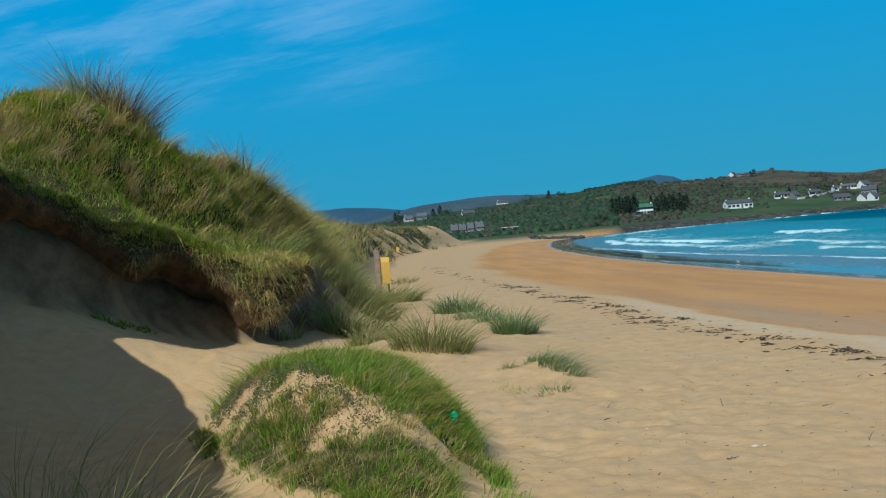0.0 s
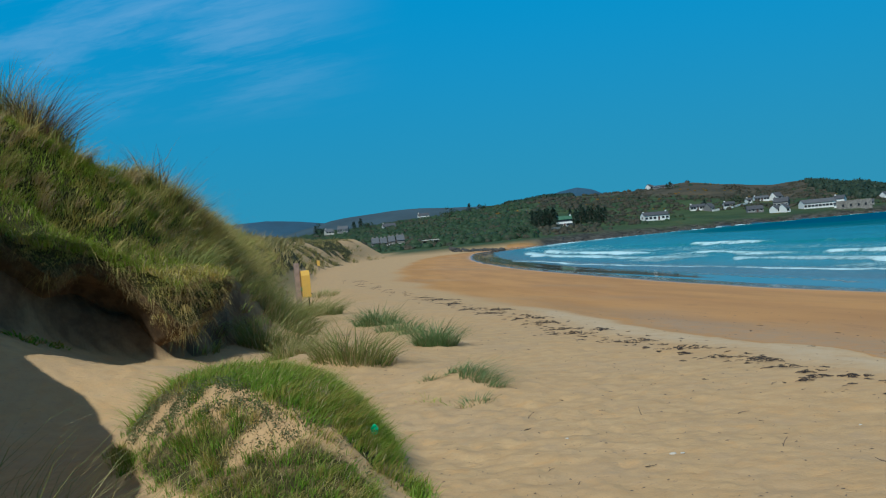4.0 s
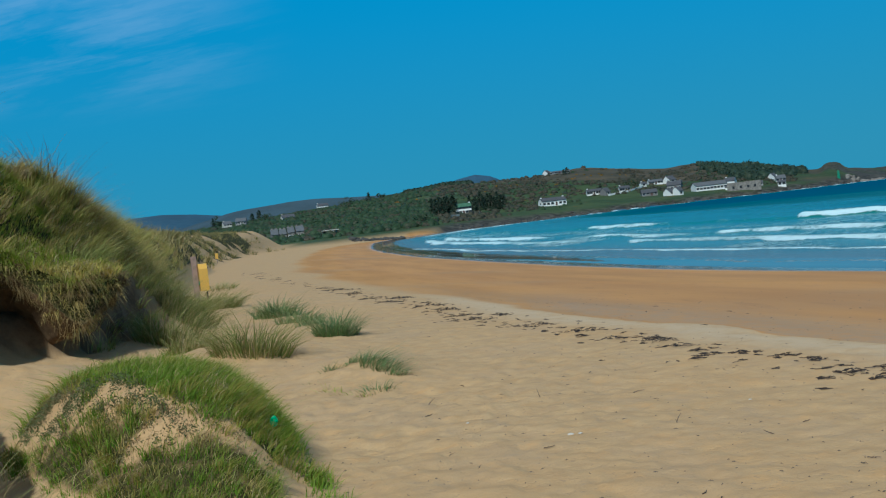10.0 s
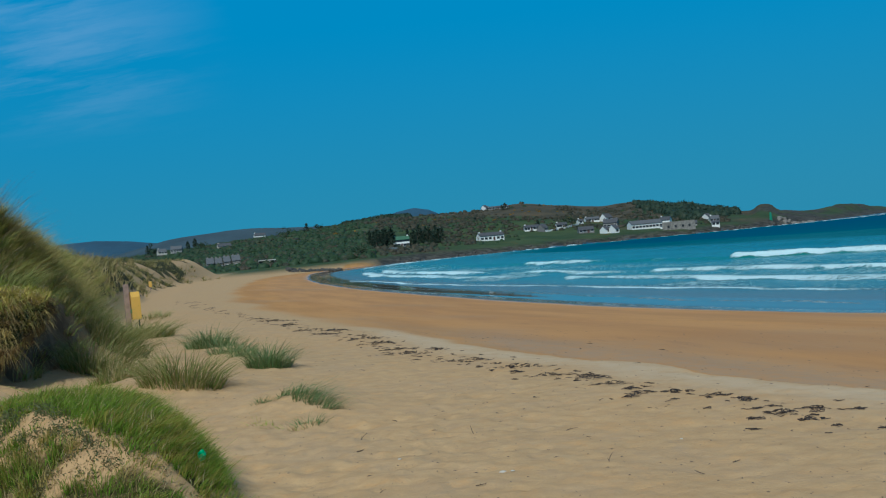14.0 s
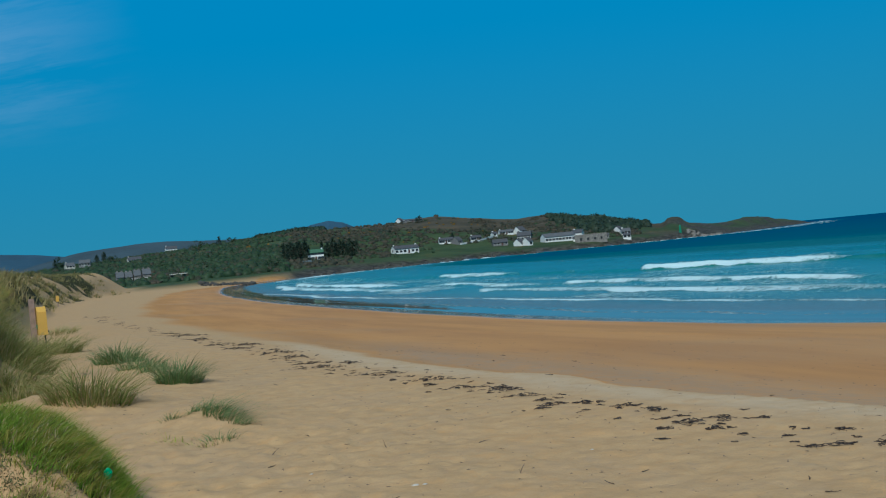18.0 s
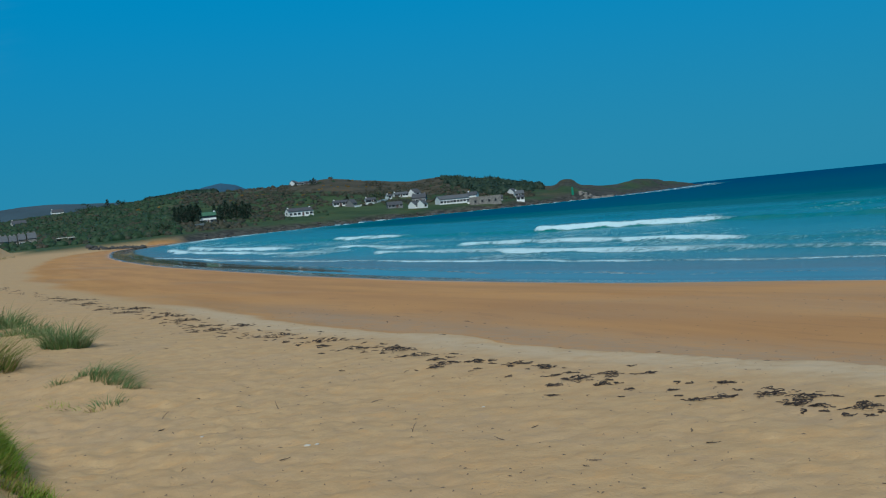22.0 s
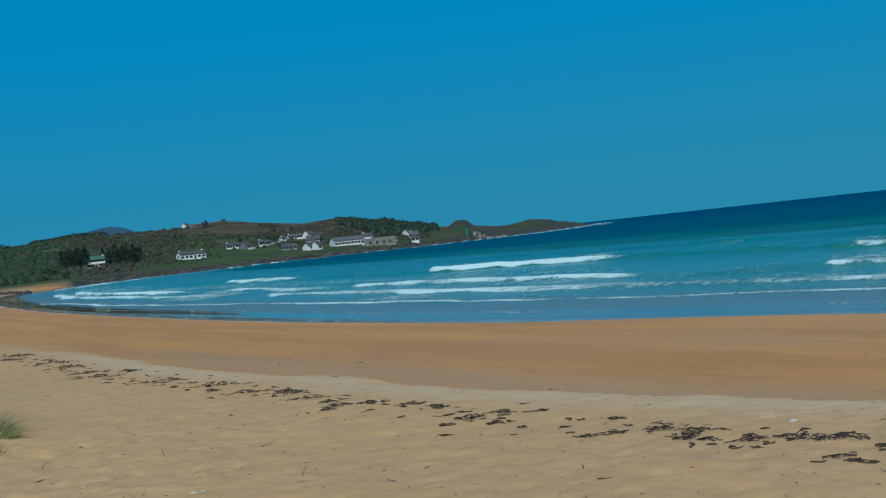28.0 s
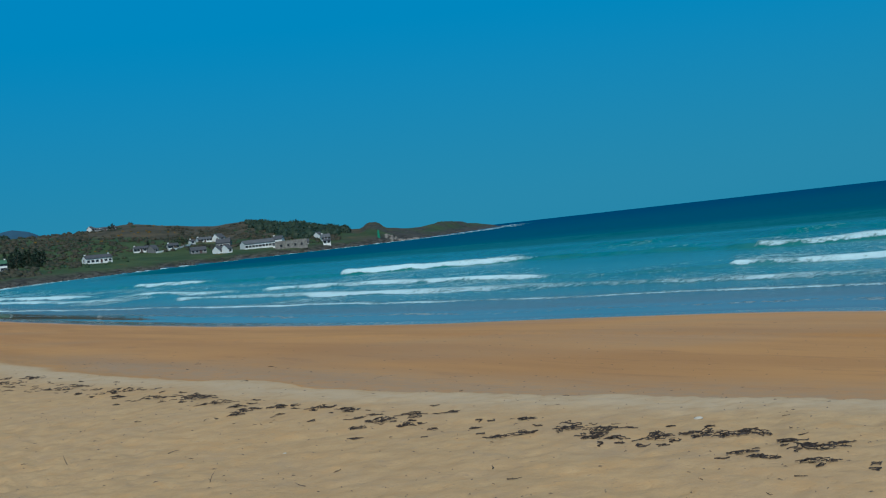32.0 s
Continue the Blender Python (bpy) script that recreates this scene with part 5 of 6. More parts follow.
for k in range(260):
    i = int(r.beta(1.0, 1.3) * (len(TIDE) - 1))
    f = r.random()
    p = TIDE[i] * (1 - f) + TIDE[i + 1] * f
    d = math.hypot(*p)
    scraps.append(kelp_straps(p[0] + r.normal(0, 0.22 + 0.003 * d), p[1] + r.normal(0, 0.3), r.uniform(0.01, 0.06) * (0.5 + d / 16), r.uniform(0.03, 0.12) * (0.5 + d / 30), 100 + k, 2))
v, f = np.concatenate([a for a, _ in scraps]), np.concatenate([np.array(b) + o for (_, b), o in zip(scraps, np.cumsum([0] + [len(a) for a, _ in scraps]))])
v[:, 2] += terrain(v[:, 0], v[:, 1])[0]
tagged(part("seaweed_scraps", quick_mesh("seaweed_scraps", v, f, True), KELP), "scattered scraps of dark seaweed along the tide line", "seaweed", kind="stuff")


def litter():
    """Countless small dark chips of weed, shell and straw on the dry sand."""
    q = np.random.default_rng(21)
    a, d = np.radians(q.uniform(-6, 58, 1500)), 5.5 + 22 * q.uniform(0, 1, 1500) ** 1.3
    x, y = d * np.sin(a), d * np.cos(a)
    out = from_line(x, y, SHORE)[0]
    ok = ((out > 20.6) | ((out > 8) & (q.uniform(0, 1, 1500) < 0.5))) & (hummock(x, y) > 1.15) & (from_line(x, y, FOOT)[0] < -0.2)
    x, y, d = x[ok], y[ok], d[ok]
    k, turn = len(x), q.uniform(0, math.pi, len(x))
    long, wide = q.uniform(0.004, 0.020, k) * (0.7 + d / 20), q.uniform(0.002, 0.006, k) * (0.7 + d / 20)
    c, s = np.cos(turn), np.sin(turn)
    z = terrain(x, y)[0]
    corners = [(-long * c, -long * s, 0), (wide * s, -wide * c, 0), (long * c, long * s, 0), (-wide * s, wide * c, 0), (0, 0, 0.006)]
    v = np.stack([np.stack([x + e, y + f, z + g + 0.001], 1) for e, f, g in corners], 1).reshape(-1, 3)
    f = ((np.arange(k) * 5)[:, None, None] + np.array([[0, 1, 4], [1, 2, 4], [2, 3, 4], [3, 0, 4]])[None]).reshape(-1, 3)
    tagged(part("beach_litter", quick_mesh("beach_litter", v, f), STICK), "small dark chips of weed and straw on the sand", "litter", kind="stuff")


litter()


def twig_mesh(seed):
    q = np.random.default_rng(seed)
    bm = bmesh.new()
    p, a = Vector((-0.05, 0, 0.006)), q.uniform(-0.4, 0.4)
    for i in range(3):
        e = p + Vector((0.034 * math.cos(a), 0.034 * math.sin(a), q.uniform(-0.001, 0.006)))
        rod(bm, p, e, 0.004 - 0.0008 * i, 0.0034 - 0.0008 * i, 5)
        if i == 1:
            rod(bm, p, p + Vector((0.02 * math.cos(a + 0.9), 0.02 * math.sin(a + 0.9), 0.008)), 0.0022, 0.001, 4)
        p, a = e, a + q.uniform(-0.6, 0.6)
    me = bpy.data.meshes.new("twig")
    bm.to_mesh(me)
    bm.free()
    me.materials.append(STICK if seed % 2 else KELP)
    return me


twigs = [twig_mesh(s) for s in range(5)]
for k in range(100):
    d, a = 5.6 + 15 * r.random() ** 1.4, r.uniform(4, 54)
    x, y = polar(a, d)
    if from_line(np.array([x]), np.array([y]), SHORE)[0][0] < 20.5:
        continue
    ob = new("twig", twigs[k % 5])
    size = r.uniform(0.3, 0.85) * (0.8 + d / 25)
    ob.matrix_world = Matrix.Translation((x, y, height(x, y))) @ Matrix.Rotation(r.uniform(0, 6.3), 4, "Z") @ Matrix.Scale(size, 4)
    tagged(ob, "small dark twig lying on the sand", "twig", "twigs on the sand")
for x, y, up, spin in ((2.75, 7.92, 62, 1.2), (3.03, 9.62, 0, 0.2), (3.1, 7.2, 0, 2.2), (1.3, 10.2, 40, 0.6), (2.2, 9.9, 55, 2.6)):
    ob = new("stick", twigs[1])
    ob.matrix_world = Matrix.Translation((x, y, height(x, y) + (0.02 if up else 0))) @ Matrix.Rotation(spin, 4, "Z") @ Matrix.Rotation(radians(-up), 4, "Y") @ Matrix.Scale(1.0, 4)
    tagged(ob, "short dark stick in the sand" if not up else "short dark stick standing in the sand", "stick", "sticks on the sand")


def shell(x, y, size):
    bm = bmesh.new()
    bmesh.ops.create_icosphere(bm, subdivisions=2, radius=size)
    for v in bm.verts:
        v.co.z = max(v.co.z, -0.2 * size) * 0.5
        v.co.x *= 1.3 + 0.2 * math.sin(9 * math.atan2(v.co.y, v.co.x))
    ob = part("shell", bm, CREAM)
    ob.location = (x, y, height(x, y) + 0.1 * size)
    tagged(ob, "small pale broken shell on the sand", "shell", "shells on the sand")


for x, y, s in ((1.99, 8.02, 0.022), (2.05, 7.98, 0.014), (6.1, 6.6, 0.03), (3.6, 8.6, 0.012), (1.4, 8.9, 0.012)):
    shell(x, y, s)


def bottle_cap():
    bm = bmesh.new()
    bmesh.ops.create_icosphere(bm, subdivisions=2, radius=0.038)
    for v in bm.verts:
        k = noise.noise(v.co * 60) * 0.016
        v.co += v.co.normalized() * k
        v.co.y *= 0.6
        v.co.x *= 0.75
    ob = part("plastic_scrap", bm, LID)
    ob.location = (-0.07, 7.91, height(-0.07, 7.91) + 0.10)
    tagged(ob, "crumpled bright green plastic scrap on the hummock", "litter")


bottle_cap()


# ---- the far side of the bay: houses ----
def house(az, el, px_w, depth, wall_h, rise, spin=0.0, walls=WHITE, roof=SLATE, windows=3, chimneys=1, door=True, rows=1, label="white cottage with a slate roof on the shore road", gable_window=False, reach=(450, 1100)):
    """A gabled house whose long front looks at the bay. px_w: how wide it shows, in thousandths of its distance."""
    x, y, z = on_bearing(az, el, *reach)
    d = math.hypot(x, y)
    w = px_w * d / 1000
    base = Matrix.Translation((x, y, z - 0.15)) @ Matrix.Rotation(radians(-az + spin), 4, "Z")
    thing = empty("house", base, label, "house", "houses round the bay")
    h = depth / 2
    shell = prism([(-h, -1.5), (h, -1.5), (h, wall_h), (0, wall_h + rise), (-h, wall_h)], w, "x")
    part("wall", shell, walls, thing)
    for side in (-1, 1):
        t = 0.18
        bm = bmesh.new()
        lean = math.atan2(rise, h)
        run = math.hypot(rise, h) + 0.35
        box(bm, -w / 2 - 0.15, w / 2 + 0.15, 0, run, 0.02, t)
        bmesh.ops.transform(bm, verts=bm.verts, matrix=Matrix.Translation((0, 0, wall_h + rise)) @ Matrix.Rotation(math.pi if side < 0 else 0, 4, "Z") @ Matrix.Rotation(-lean, 4, "X"))
        part("roof", bm, roof, thing)
    for i in range(chimneys):
        cx = (-w / 2 + 0.6) if i == 0 else (w / 2 - 0.6 if i == 1 else 0)
        stack = box_part("chimney", walls, thing, cx - 0.35, cx + 0.35, -0.3, 0.3, wall_h + rise * 0.5, wall_h + rise + 0.6)
        box_part("chimney_cap", SLATE, stack, cx - 0.4, cx + 0.4, -0.35, 0.35, wall_h + rise + 0.6, wall_h + rise + 0.7)
    slots = windows + (1 if door else 0)
    for row in range(rows):
        zc = 0.75 + row * 2.0
        for i in range(slots):
            cx = -w / 2 + w * (i + 0.5) / max(slots, 1)
            if door and row == 0 and i == slots // 2:
                box_part("door", DOOR, thing, cx - 0.5, cx + 0.5, -h - 0.05, -h + 0.02, 0.0, 1.85)
                continue
            frame_ob = box_part("window", WHITE if walls is not WHITE else GREY, thing, cx - 0.75, cx + 0.75, -h - 0.05, -h + 0.03, zc - 0.1, zc + 1.05)
            box_part("pane", GLASS, frame_ob, cx - 0.66, cx + 0.66, -h - 0.075, -h - 0.03, zc, zc + 0.96)
    if gable_window:
        frame_ob = box_part("window", GREY, thing, -w / 2 - 0.05, -w / 2 + 0.03, -0.6, 0.6, 1.0, 2.2)
        box_part("pane", GLASS, frame_ob, -w / 2 - 0.08, -w / 2 - 0.03, -0.5, 0.5, 1.1, 2.1)
    return thing


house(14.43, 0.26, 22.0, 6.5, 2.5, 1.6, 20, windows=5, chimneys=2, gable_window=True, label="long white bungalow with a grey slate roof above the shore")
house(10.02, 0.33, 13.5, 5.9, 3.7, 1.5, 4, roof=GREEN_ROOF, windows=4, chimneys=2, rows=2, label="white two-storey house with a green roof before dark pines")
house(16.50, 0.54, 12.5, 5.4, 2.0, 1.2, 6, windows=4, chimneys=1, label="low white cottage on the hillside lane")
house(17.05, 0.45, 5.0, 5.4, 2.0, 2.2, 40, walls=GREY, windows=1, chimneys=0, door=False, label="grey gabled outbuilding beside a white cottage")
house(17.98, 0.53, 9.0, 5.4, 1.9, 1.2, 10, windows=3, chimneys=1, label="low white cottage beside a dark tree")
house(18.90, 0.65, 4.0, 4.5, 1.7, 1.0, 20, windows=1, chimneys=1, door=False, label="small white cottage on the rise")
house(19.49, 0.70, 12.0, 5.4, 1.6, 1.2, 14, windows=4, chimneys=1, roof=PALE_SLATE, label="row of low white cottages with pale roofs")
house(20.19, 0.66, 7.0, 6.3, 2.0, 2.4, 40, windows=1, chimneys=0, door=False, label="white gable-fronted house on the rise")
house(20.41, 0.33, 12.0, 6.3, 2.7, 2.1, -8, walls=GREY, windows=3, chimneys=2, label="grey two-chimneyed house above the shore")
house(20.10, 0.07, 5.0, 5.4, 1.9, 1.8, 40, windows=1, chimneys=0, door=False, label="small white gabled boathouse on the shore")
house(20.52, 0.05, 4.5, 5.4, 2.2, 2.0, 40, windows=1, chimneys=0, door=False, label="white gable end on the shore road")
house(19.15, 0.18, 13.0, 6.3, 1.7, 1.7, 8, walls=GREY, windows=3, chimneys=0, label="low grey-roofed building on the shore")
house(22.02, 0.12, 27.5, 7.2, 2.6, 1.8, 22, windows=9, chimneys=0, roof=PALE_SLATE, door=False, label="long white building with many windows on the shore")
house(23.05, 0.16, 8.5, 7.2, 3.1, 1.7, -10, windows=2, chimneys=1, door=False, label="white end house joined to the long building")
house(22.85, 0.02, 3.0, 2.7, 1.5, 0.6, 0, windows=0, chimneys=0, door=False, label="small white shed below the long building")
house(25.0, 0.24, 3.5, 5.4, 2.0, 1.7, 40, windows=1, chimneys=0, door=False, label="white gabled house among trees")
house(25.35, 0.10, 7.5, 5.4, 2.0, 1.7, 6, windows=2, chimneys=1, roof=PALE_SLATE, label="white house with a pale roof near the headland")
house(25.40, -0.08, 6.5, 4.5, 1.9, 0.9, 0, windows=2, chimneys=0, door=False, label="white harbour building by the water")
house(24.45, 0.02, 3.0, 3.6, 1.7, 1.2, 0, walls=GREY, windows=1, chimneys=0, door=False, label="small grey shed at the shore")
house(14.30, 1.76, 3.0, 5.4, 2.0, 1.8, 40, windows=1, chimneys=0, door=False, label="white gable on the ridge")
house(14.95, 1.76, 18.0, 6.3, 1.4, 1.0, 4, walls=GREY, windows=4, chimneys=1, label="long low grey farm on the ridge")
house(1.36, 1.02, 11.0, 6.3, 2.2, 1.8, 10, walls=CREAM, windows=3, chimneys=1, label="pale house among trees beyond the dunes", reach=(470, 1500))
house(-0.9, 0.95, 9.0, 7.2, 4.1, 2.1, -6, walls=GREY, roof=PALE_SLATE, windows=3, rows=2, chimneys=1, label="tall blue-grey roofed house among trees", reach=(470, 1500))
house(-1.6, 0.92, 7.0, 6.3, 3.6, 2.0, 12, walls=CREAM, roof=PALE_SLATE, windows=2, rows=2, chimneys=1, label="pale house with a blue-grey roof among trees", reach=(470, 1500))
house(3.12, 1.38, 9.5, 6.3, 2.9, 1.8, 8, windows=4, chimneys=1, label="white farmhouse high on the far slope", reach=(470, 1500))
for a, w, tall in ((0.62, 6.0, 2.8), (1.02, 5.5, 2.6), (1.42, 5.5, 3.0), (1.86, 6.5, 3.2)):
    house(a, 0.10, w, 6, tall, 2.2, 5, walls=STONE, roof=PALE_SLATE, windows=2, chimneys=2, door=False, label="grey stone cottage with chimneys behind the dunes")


def flat_roofed(az, el):
    x, y, z = on_bearing(az, el, 440, 900)
    thing = empty("shelter", Matrix.Translation((x, y, z)) @ Matrix.Rotation(radians(-az + 8), 4, "Z"), "low pale flat-roofed shelter at the head of the beach", "shelter")
    box_part("roof", CREAM, thing, -3.4, 3.4, -2, 2, 2.3, 2.65)
    for px in (-0.2, 0.9):
        box_part("pillar", CREAM, thing, px - 0.2, px + 0.2, -1.8, -1.4, -0.5, 2.3)
    box_part("wall", STONE, thing, -3.2, 3.2, 1.5, 1.9, -0.5, 2.3)


flat_roofed(3.36, 0.02)


def lane_wall(az0, el0, az1, el1, label, material=WHITE, tall=0.9):
    a, b = Vector(on_bearing(az0, el0, 450, 1000)), Vector(on_bearing(az1, el1, 450, 1000))
    thing = new("garden_wall")
    tagged(thing, label, "wall", "garden walls")
    n_runs = max(3, int((b - a).length / 8))
    for i in range(n_runs):
        p, q = a.lerp(b, i / n_runs), a.lerp(b, (i + 1) / n_runs)
        p.z, q.z = height(p.x, p.y), height(q.x, q.y)
        run = (q - p).length
        m = Matrix.Translation((p + q) / 2) @ (q - p).to_track_quat("X", "Z").to_matrix().to_4x4()
        ob = box_part("wall_section", material, thing, -run / 2 - 0.05, run / 2 + 0.05, -0.2, 0.2, -0.8, tall)
        ob.matrix_basis = m


lane_wall(17.2, 0.40, 18.25, 0.50, "low white garden wall along the lane")
lane_wall(18.3, 0.52, 18.95, 0.62, "white wall climbing to the upper cottages")
lane_wall(9.3, 0.26, 10.9, 0.30, "pale garden wall before the house with the green roof", CREAM, 0.8)


def ruin(az, el):
    x, y, z = on_bearing(az, el, 450, 900)
    thing = empty("stone_shed", Matrix.Translation((x, y, z)) @ Matrix.Rotation(radians(-az), 4, "Z"), "roofless brown stone building by the shore", "ruin")
    for sizes in ((-8, 8, -3, -2.4, -1, 3.2), (-8, 8, 2.4, 3, -1, 3.8), (-8, -7.4, -2.4, 2.4, -1, 3.6), (7.4, 8, -2.4, 2.4, -1, 3.0)):
        box_part("wall", STONE, thing, *sizes)
    # openings are dark panels on the solid wall, their inner shade as colour
    for wx in (-5, -1.5, 2, 5.2):
        box_part("dark_opening", GLASS, thing, wx - 0.5, wx + 0.5, -3.04, -2.9, 0.8, 2.0)


ruin(23.65, -0.05)


def beacon(az, el, top):
    d = 640.0
    x, y = polar(az, d)
    thing = empty("beacon", Matrix.Translation((x, y, 0.0)), "green harbour beacon standing on the rocks", "beacon")
    tall = EYE + d * math.tan(radians(top))
    part("base", rod(bmesh.new(), (0, 0, -2), (0, 0, 2.6), 1.5, 1.1, 12), STEEL, thing)
    part("mast", rod(bmesh.new(), (0, 0, 2.4), (0, 0, tall - 0.8), 0.85, 0.55, 10), STEEL, thing)
    part("lantern", rod(bmesh.new(), (0, 0, tall - 0.8), (0, 0, tall), 0.65, 0.4, 10), STEEL, thing)


beacon(27.97, -0.28, 0.33)


# ---- trees, scrub and rocks over there ----
def leaf_cloud(rng, count, size, shape):
    """Small leaf clumps: triangles of that size at the places that shape(count) gives."""
    c = shape(count)
    a, b = rng.normal(0, 1, (count, 3)), rng.normal(0, 1, (count, 3))
    e = rng.normal(0, 1, (count, 3))
    v = np.stack([c + a * size * 0.55, c + b * size * 0.55, c + e * size * 0.55], 1)
    return v.reshape(-1, 3)


def crown_round(rng, wide, tall):
    """A crown of several uneven boughs."""
    boughs = rng.normal(0, 1, (9, 3)) * np.array([wide * 0.26, wide * 0.26, tall * 0.20])

    def shape(k):
        p = rng.normal(0, 1, (k, 3))
        p = p / np.linalg.norm(p, axis=1)[:, None] * rng.uniform(0.55, 1.0, k)[:, None] ** 0.6
        return boughs[rng.integers(0, 9, k)] + p * np.array([wide * 0.24, wide * 0.24, tall * 0.22])
    return shape


def crown_pine(rng, wide, tall):
    tiers = np.linspace(-0.5, 0.5, 8)

    def shape(k):
        t = rng.integers(0, 8, k)
        a, r = rng.uniform(0, 6.283, k), np.sqrt(rng.uniform(0.05, 1, k))
        reach = wide * 0.5 * (1.02 - 0.8 * (t / 7.0)) * (0.75 + 0.25 * np.sin(3 * a + t))
        return np.stack([r * reach * np.cos(a), r * reach * np.sin(a), tiers[t] * tall - 0.12 * tall * r + rng.normal(0, 0.03 * tall, k)], 1)
    return shape


def tree(x, y, tall, wide, kind, label, leaves=260, trunk_share=0.32, sink=0.3):
    q = np.random.default_rng(int(abs(x * 13 + y * 7)) + 3)
    z = height(x, y) - sink
    thing = empty("tree", Matrix.Translation((x, y, z)), label, "tree", "trees round the bay")
    bm = bmesh.new()
    rod(bm, (0, 0, -0.5), (0.03 * tall, 0, tall * 0.55), 0.035 * tall, 0.015 * tall, 7)
    for i in range(5):
        a = i * 1.3 + q.uniform(0, 0.6)
        h0 = tall * (0.28 + 0.07 * i)
        rod(bm, (0.015 * tall, 0, h0), (math.cos(a) * wide * 0.34, math.sin(a) * wide * 0.34, h0 + tall * 0.22), 0.012 * tall, 0.004 * tall, 5)
    part("trunk", bm, BARK, thing)
    shape = crown_pine(q, wide, tall * (1 - trunk_share * 0.5)) if kind is PINE else crown_round(q, wide, tall * (1.1 - trunk_share))
    v = leaf_cloud(q, leaves, tall * 0.085, shape)
    v[:, 2] += tall * (0.5 + trunk_share * 0.25) if kind is PINE else tall * (0.45 + trunk_share * 0.6)
    me = quick_mesh("crown", v, np.arange(len(v)).reshape(-1, 3), along=np.tile([0.0, 0.2, 0.4], leaves))
    part("crown", me, kind, thing)


r = np.random.default_rng(11)
for a0, a1, count, tall in ((8.45, 9.75, 15, 8.5), (10.35, 12.15, 17, 8.0)):
    for i in range(count):
        a = a0 + (a1 - a0) * (i + r.uniform(0.1, 0.9)) / count
        x, y, z = on_bearing(a, 0.36 + r.uniform(0.0, 0.22), 450, 900)
        tree(x, y, tall * r.uniform(0.75, 1.1), tall * r.uniform(0.5, 0.75), PINE, "dark pine in the shelter belt behind the white house")
for a, e, tall, wide, kind in ((0.0, 1.15, 9, 8, PINE), (-0.35, 1.1, 7, 7, PINE), (0.3, 1.1, 7, 8, LEAVES), (-2.25, 1.0, 8.5, 6, PINE), (-2.0, 0.95, 8, 6, LEAVES), (18.40, 0.55, 6.5, 7, LEAVES), (16.85, 0.62, 5, 5, PINE), (15.30, 1.70, 5, 7, PINE), (15.15, 1.70, 4, 5, PINE), (5.42, 1.42, 7, 7, PINE), (6.1, 1.5, 6, 6, LEAVES), (8.0, 0.02, 5.5, 8, LEAVES), (4.4, 1.35, 6, 7, LEAVES)):
    x, y, z = on_bearing(a, e, 450, 1500)
    tree(x, y, tall, wide, kind, "dark conifer standing above the scrub" if kind is PINE else "broad green tree on the slope", 320)


def growth(name, label, material, places, sizes, per, leaf, flat=0.75):
    """Many bushes as one: each a low uneven heap of leaf clumps."""
    k = len(places)
    q = np.random.default_rng(len(name) * 17 + k)
    c = np.repeat(places, per, 0)
    s = np.repeat(sizes, per)
    p = q.normal(0, 1, (k * per, 3))
    p = p / np.linalg.norm(p, axis=1)[:, None] * q.uniform(0.3, 1, (k * per, 1)) ** 0.5
    p[:, 2] = np.abs(p[:, 2]) * flat
    p *= s[:, None] * 0.5
    c = c + p
    tri = q.normal(0, 1, (k * per, 3, 3)) * (s * leaf)[:, None, None]
    v = (c[:, None, :] + tri).reshape(-1, 3)
    bm = bmesh.new()
    bmesh.ops.create_icosphere(bm, subdivisions=2, radius=0.46)
    core, fan3 = np.array([b.co for b in bm.verts]), np.array([[b.index for b in f.verts] for f in bm.faces])
    bm.free()
    lumps = core[None] * (1 + q.uniform(-0.38, 0.22, (k, len(core), 1))) * sizes[:, None, None] * np.array([1.0, 1.0, flat])
    lumps = (lumps + places[:, None, :]).reshape(-1, 3)
    f = np.concatenate([np.arange(len(v)).reshape(-1, 3), (fan3[None] + (np.arange(k) * len(core))[:, None, None]).reshape(-1, 3) + len(v)])
    tone = q.uniform(-0.35, 0.30, k)
    me = quick_mesh(name, np.concatenate([v, lumps]), f, True, along=np.concatenate([np.tile([0.0, 0.2, 0.4], k * per), np.zeros(len(lumps))]), tone=np.concatenate([np.repeat(tone, per * 3), np.repeat(tone, len(core))]))
    return tagged(part(name, me, material), label, "bushes", kind="stuff")


def on_slopes(count, a0, a1, k0, k1, keep=None, seed=0):
    q = np.random.default_rng(700 + seed)
    az, k = q.uniform(a0, a1, count), q.uniform(k0, k1, count)
    d = np.interp(az, FRONT[:, 0], FRONT[:, 1]) + k * np.interp(az, RIDGE[:, 0], RIDGE[:, 2])
    x, y = d * np.sin(np.radians(az)), d * np.cos(np.radians(az))
    z, c = terrain(x, y)
    ok = (c["land"] > 0.5) & (q.uniform(0, 1, count) < (keep(x, y, az, k) if keep else 1))
    return np.stack([x, y, z], 1)[ok], q


patchy = lambda size, seed, lo, hi: (lambda x, y, az, k: ease(rough(x, y, size, seed, 3), lo, hi))
p, q = on_slopes(4200, -9, 8.5, 0.05, 1.25, patchy(45, 121, -0.35, 0.1), 1)
growth("valley_trees", "green trees and thickets in the valley behind the dunes", LEAVES, p, q.uniform(2.2, 6.5, len(p)), 34, 0.045, 0.85)
p, q = on_slopes(2400, -9, 14, 0.05, 1.1, patchy(38, 122, -0.25, 0.15), 2)
growth("valley_brush", "brown leafless brushwood on the slope", BRUSH, p, q.uniform(2, 5, len(p)), 30, 0.045, 0.8)
p, q = on_slopes(1400, 9, 26, 0.25, 1.05, patchy(40, 123, -0.05, 0.2), 3)
growth("hill_brush", "brown brushwood and heather on the hill", BRUSH, p, q.uniform(1.5, 4.5, len(p)), 30, 0.08, 0.7)
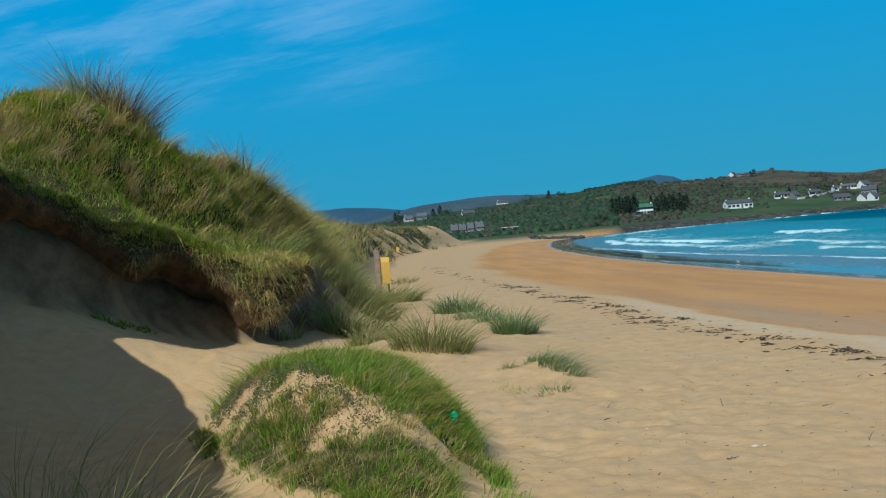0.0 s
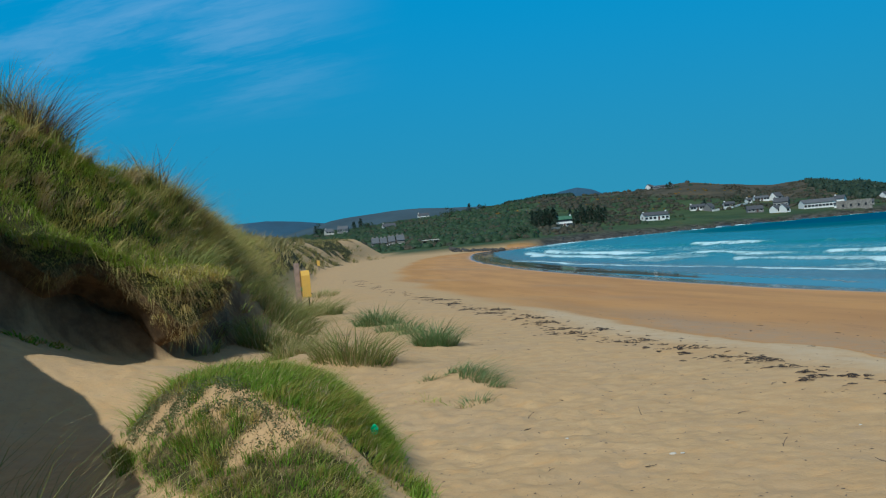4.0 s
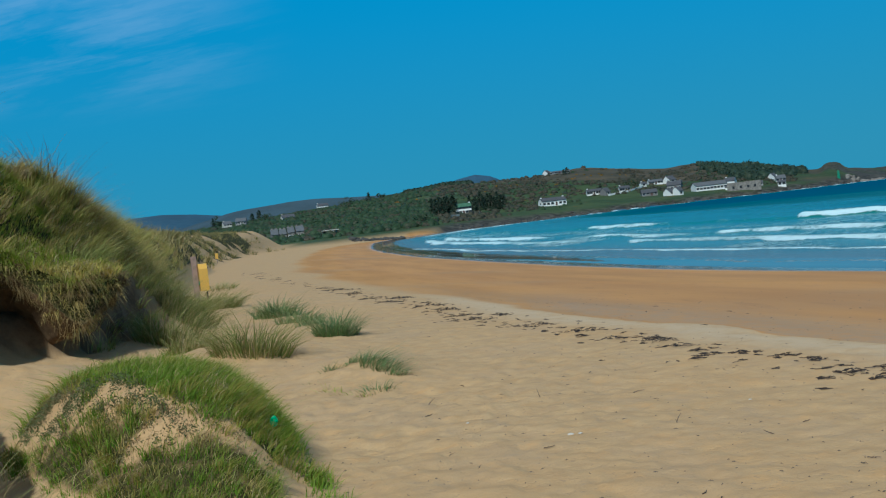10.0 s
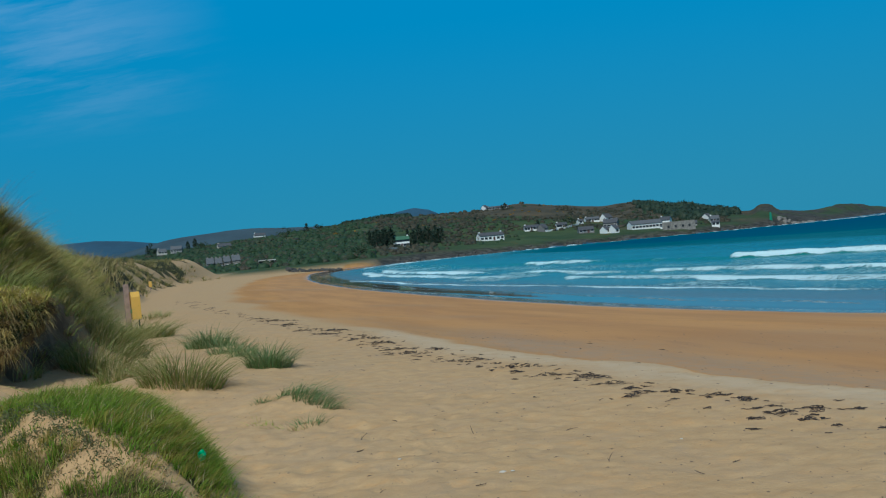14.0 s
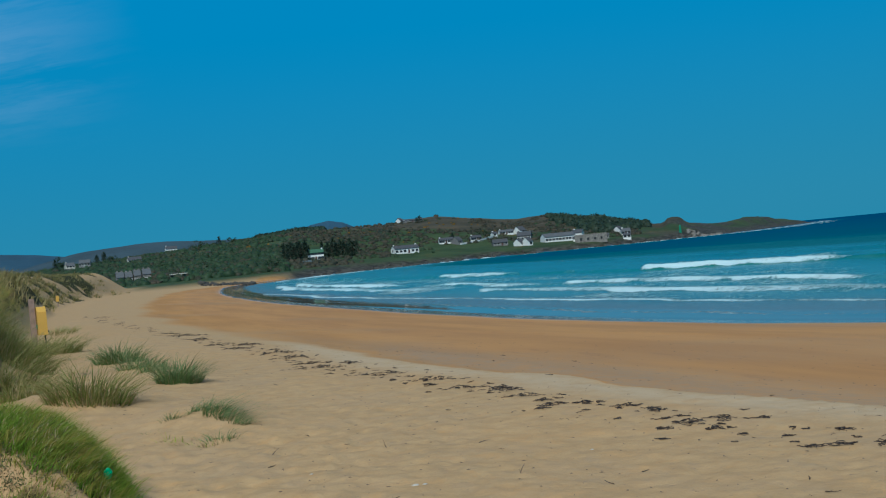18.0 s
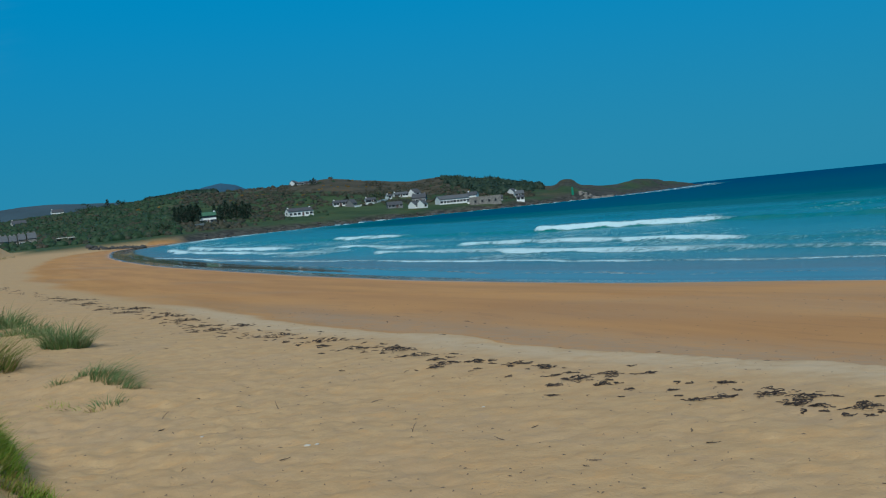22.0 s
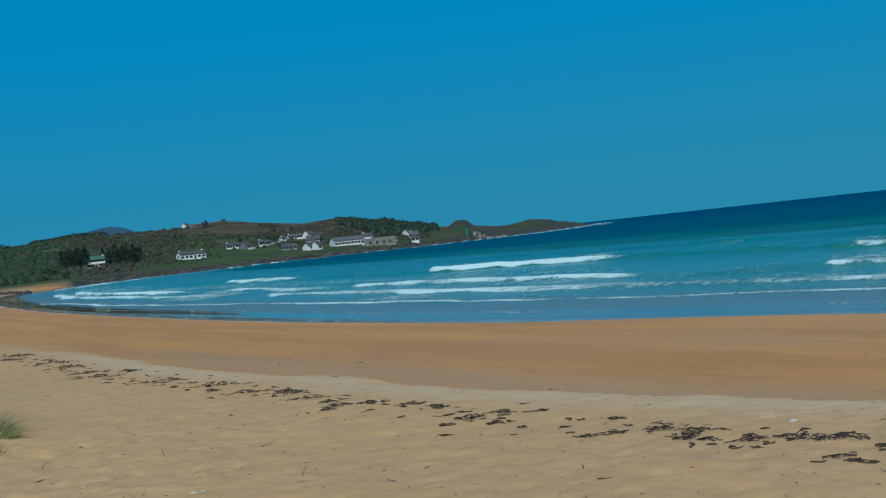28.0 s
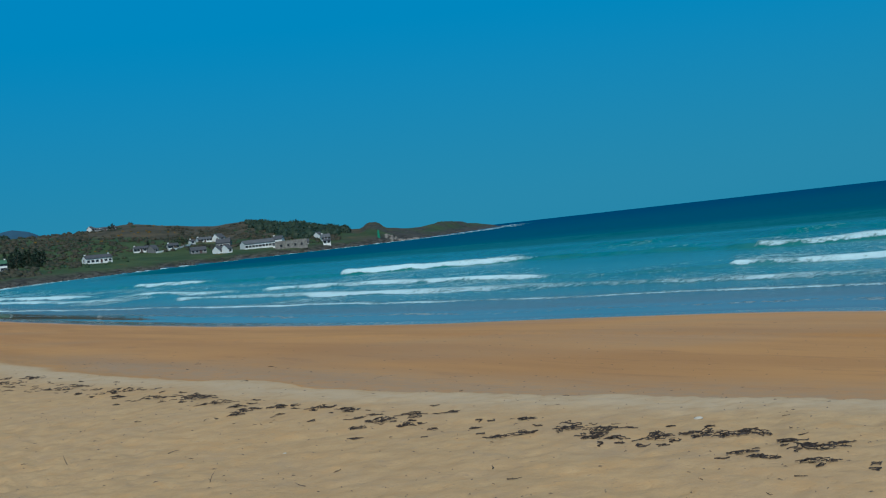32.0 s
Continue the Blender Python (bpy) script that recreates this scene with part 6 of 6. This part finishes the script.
p, q = on_slopes(700, 7, 26, 0.1, 1.0, patchy(30, 124, 0.1, 0.3), 4)
growth("hill_bushes", "dark green bushes on the hillside", LEAVES, p, q.uniform(1.2, 3.5, len(p)), 30, 0.08, 0.8)
p, q = on_slopes(900, -4, 24, 0.3, 1.02, patchy(22, 125, 0.32, 0.5), 5)
growth("gorse", "orange-yellow flowering gorse on the hillside", GORSE, p, q.uniform(1.0, 2.8, len(p)), 26, 0.08, 0.7)
p, q = on_slopes(26, 6.75, 6.95, 0.5, 0.6, None, 6)
growth("gorse_bank", "bright yellow gorse bank on the slope", GORSE, p, q.uniform(2.0, 3.2, len(p)), 40, 0.08, 0.7)
p, q = on_slopes(900, 21.6, 26.5, 0.15, 1.0, lambda x, y, az, k: ease(k + 0.12 * rough(x, y, 12, 131, 2), 0.30 + 0.34 * np.abs(az - 24.3) / 2.2, 0.42 + 0.34 * np.abs(az - 24.3) / 2.2), 7)
growth("headland_wood", "dark evergreen wood on the headland", PINE, p, q.uniform(4.5, 10.5, len(p)) * (1 - 0.5 * np.abs(np.degrees(np.arctan2(p[:, 0], p[:, 1])) - 24.0) / 2.4), 44, 0.07, 1.15)
p, q = on_slopes(300, 7.2, 10.5, 0.97, 1.05, None, 8)
growth("ridge_wood", "dark conifer plantation along the ridge", PINE, p, q.uniform(4, 6.5, len(p)), 40, 0.08, 1.0)


def boulders(name, label, count, place, lo, hi, seed):
    q = np.random.default_rng(seed)
    bm = bmesh.new()
    bmesh.ops.create_icosphere(bm, subdivisions=1, radius=0.5)
    co = np.array([v.co for v in bm.verts])
    tri = np.array([[v.index for v in f.verts] for f in bm.faces])
    bm.free()
    vs, fs = [], []
    for i in range(count):
        x, y = place(q)
        s = q.uniform(lo, hi)
        c = co * (1 + q.uniform(-0.22, 0.22, (len(co), 1))) * np.array([s * q.uniform(0.9, 1.7), s * q.uniform(0.8, 1.4), s * q.uniform(0.45, 0.8)])
        a = q.uniform(0, 6.3)
        c[:, :2] = c[:, :2] @ np.array([[math.cos(a), -math.sin(a)], [math.sin(a), math.cos(a)]])
        vs.append(c + np.array([x, y, max(height(x, y), 0.0)]))
        fs.append(tri + i * len(co))
    tagged(part(name, quick_mesh(name, np.concatenate(vs), np.concatenate(fs)), ROCK), label, "rocks", kind="stuff")


def along_shore(q):
    i = q.integers(0, len(FAR_EDGE) - 1)
    p = FAR_EDGE[i] + (FAR_EDGE[i + 1] - FAR_EDGE[i]) * q.random()
    return p[0] + q.normal(0, 1.6), p[1] + 1.5 + q.normal(0, 1.8)


FAR_EDGE = SHORE[(SHORE[:, 1] > 440) & (SHORE[:, 0] > 66) & (SHORE[:, 1] < 1120)]
boulders("shore_rocks", "dark wet rocks along the far shore", 800, along_shore, 0.6, 2.0, 31)


def bay_head(q):
    a = q.uniform(4.3, 6.9)
    return polar(a, 372 + 7 * (a - 4.3) + q.normal(0, 2.5))


boulders("bay_head_rocks", "low dark rocks at the head of the bay", 90, bay_head, 0.8, 2.6, 32)


def quay(q):
    return polar(q.uniform(28.3, 29.9), q.normal(655, 4))


boulders("quay_rocks", "pale rocks and rubble by the harbour beacon", 60, quay, 1.2, 3.2, 33)
bpy.data.objects["quay_rocks"].data.materials[0] = STONE
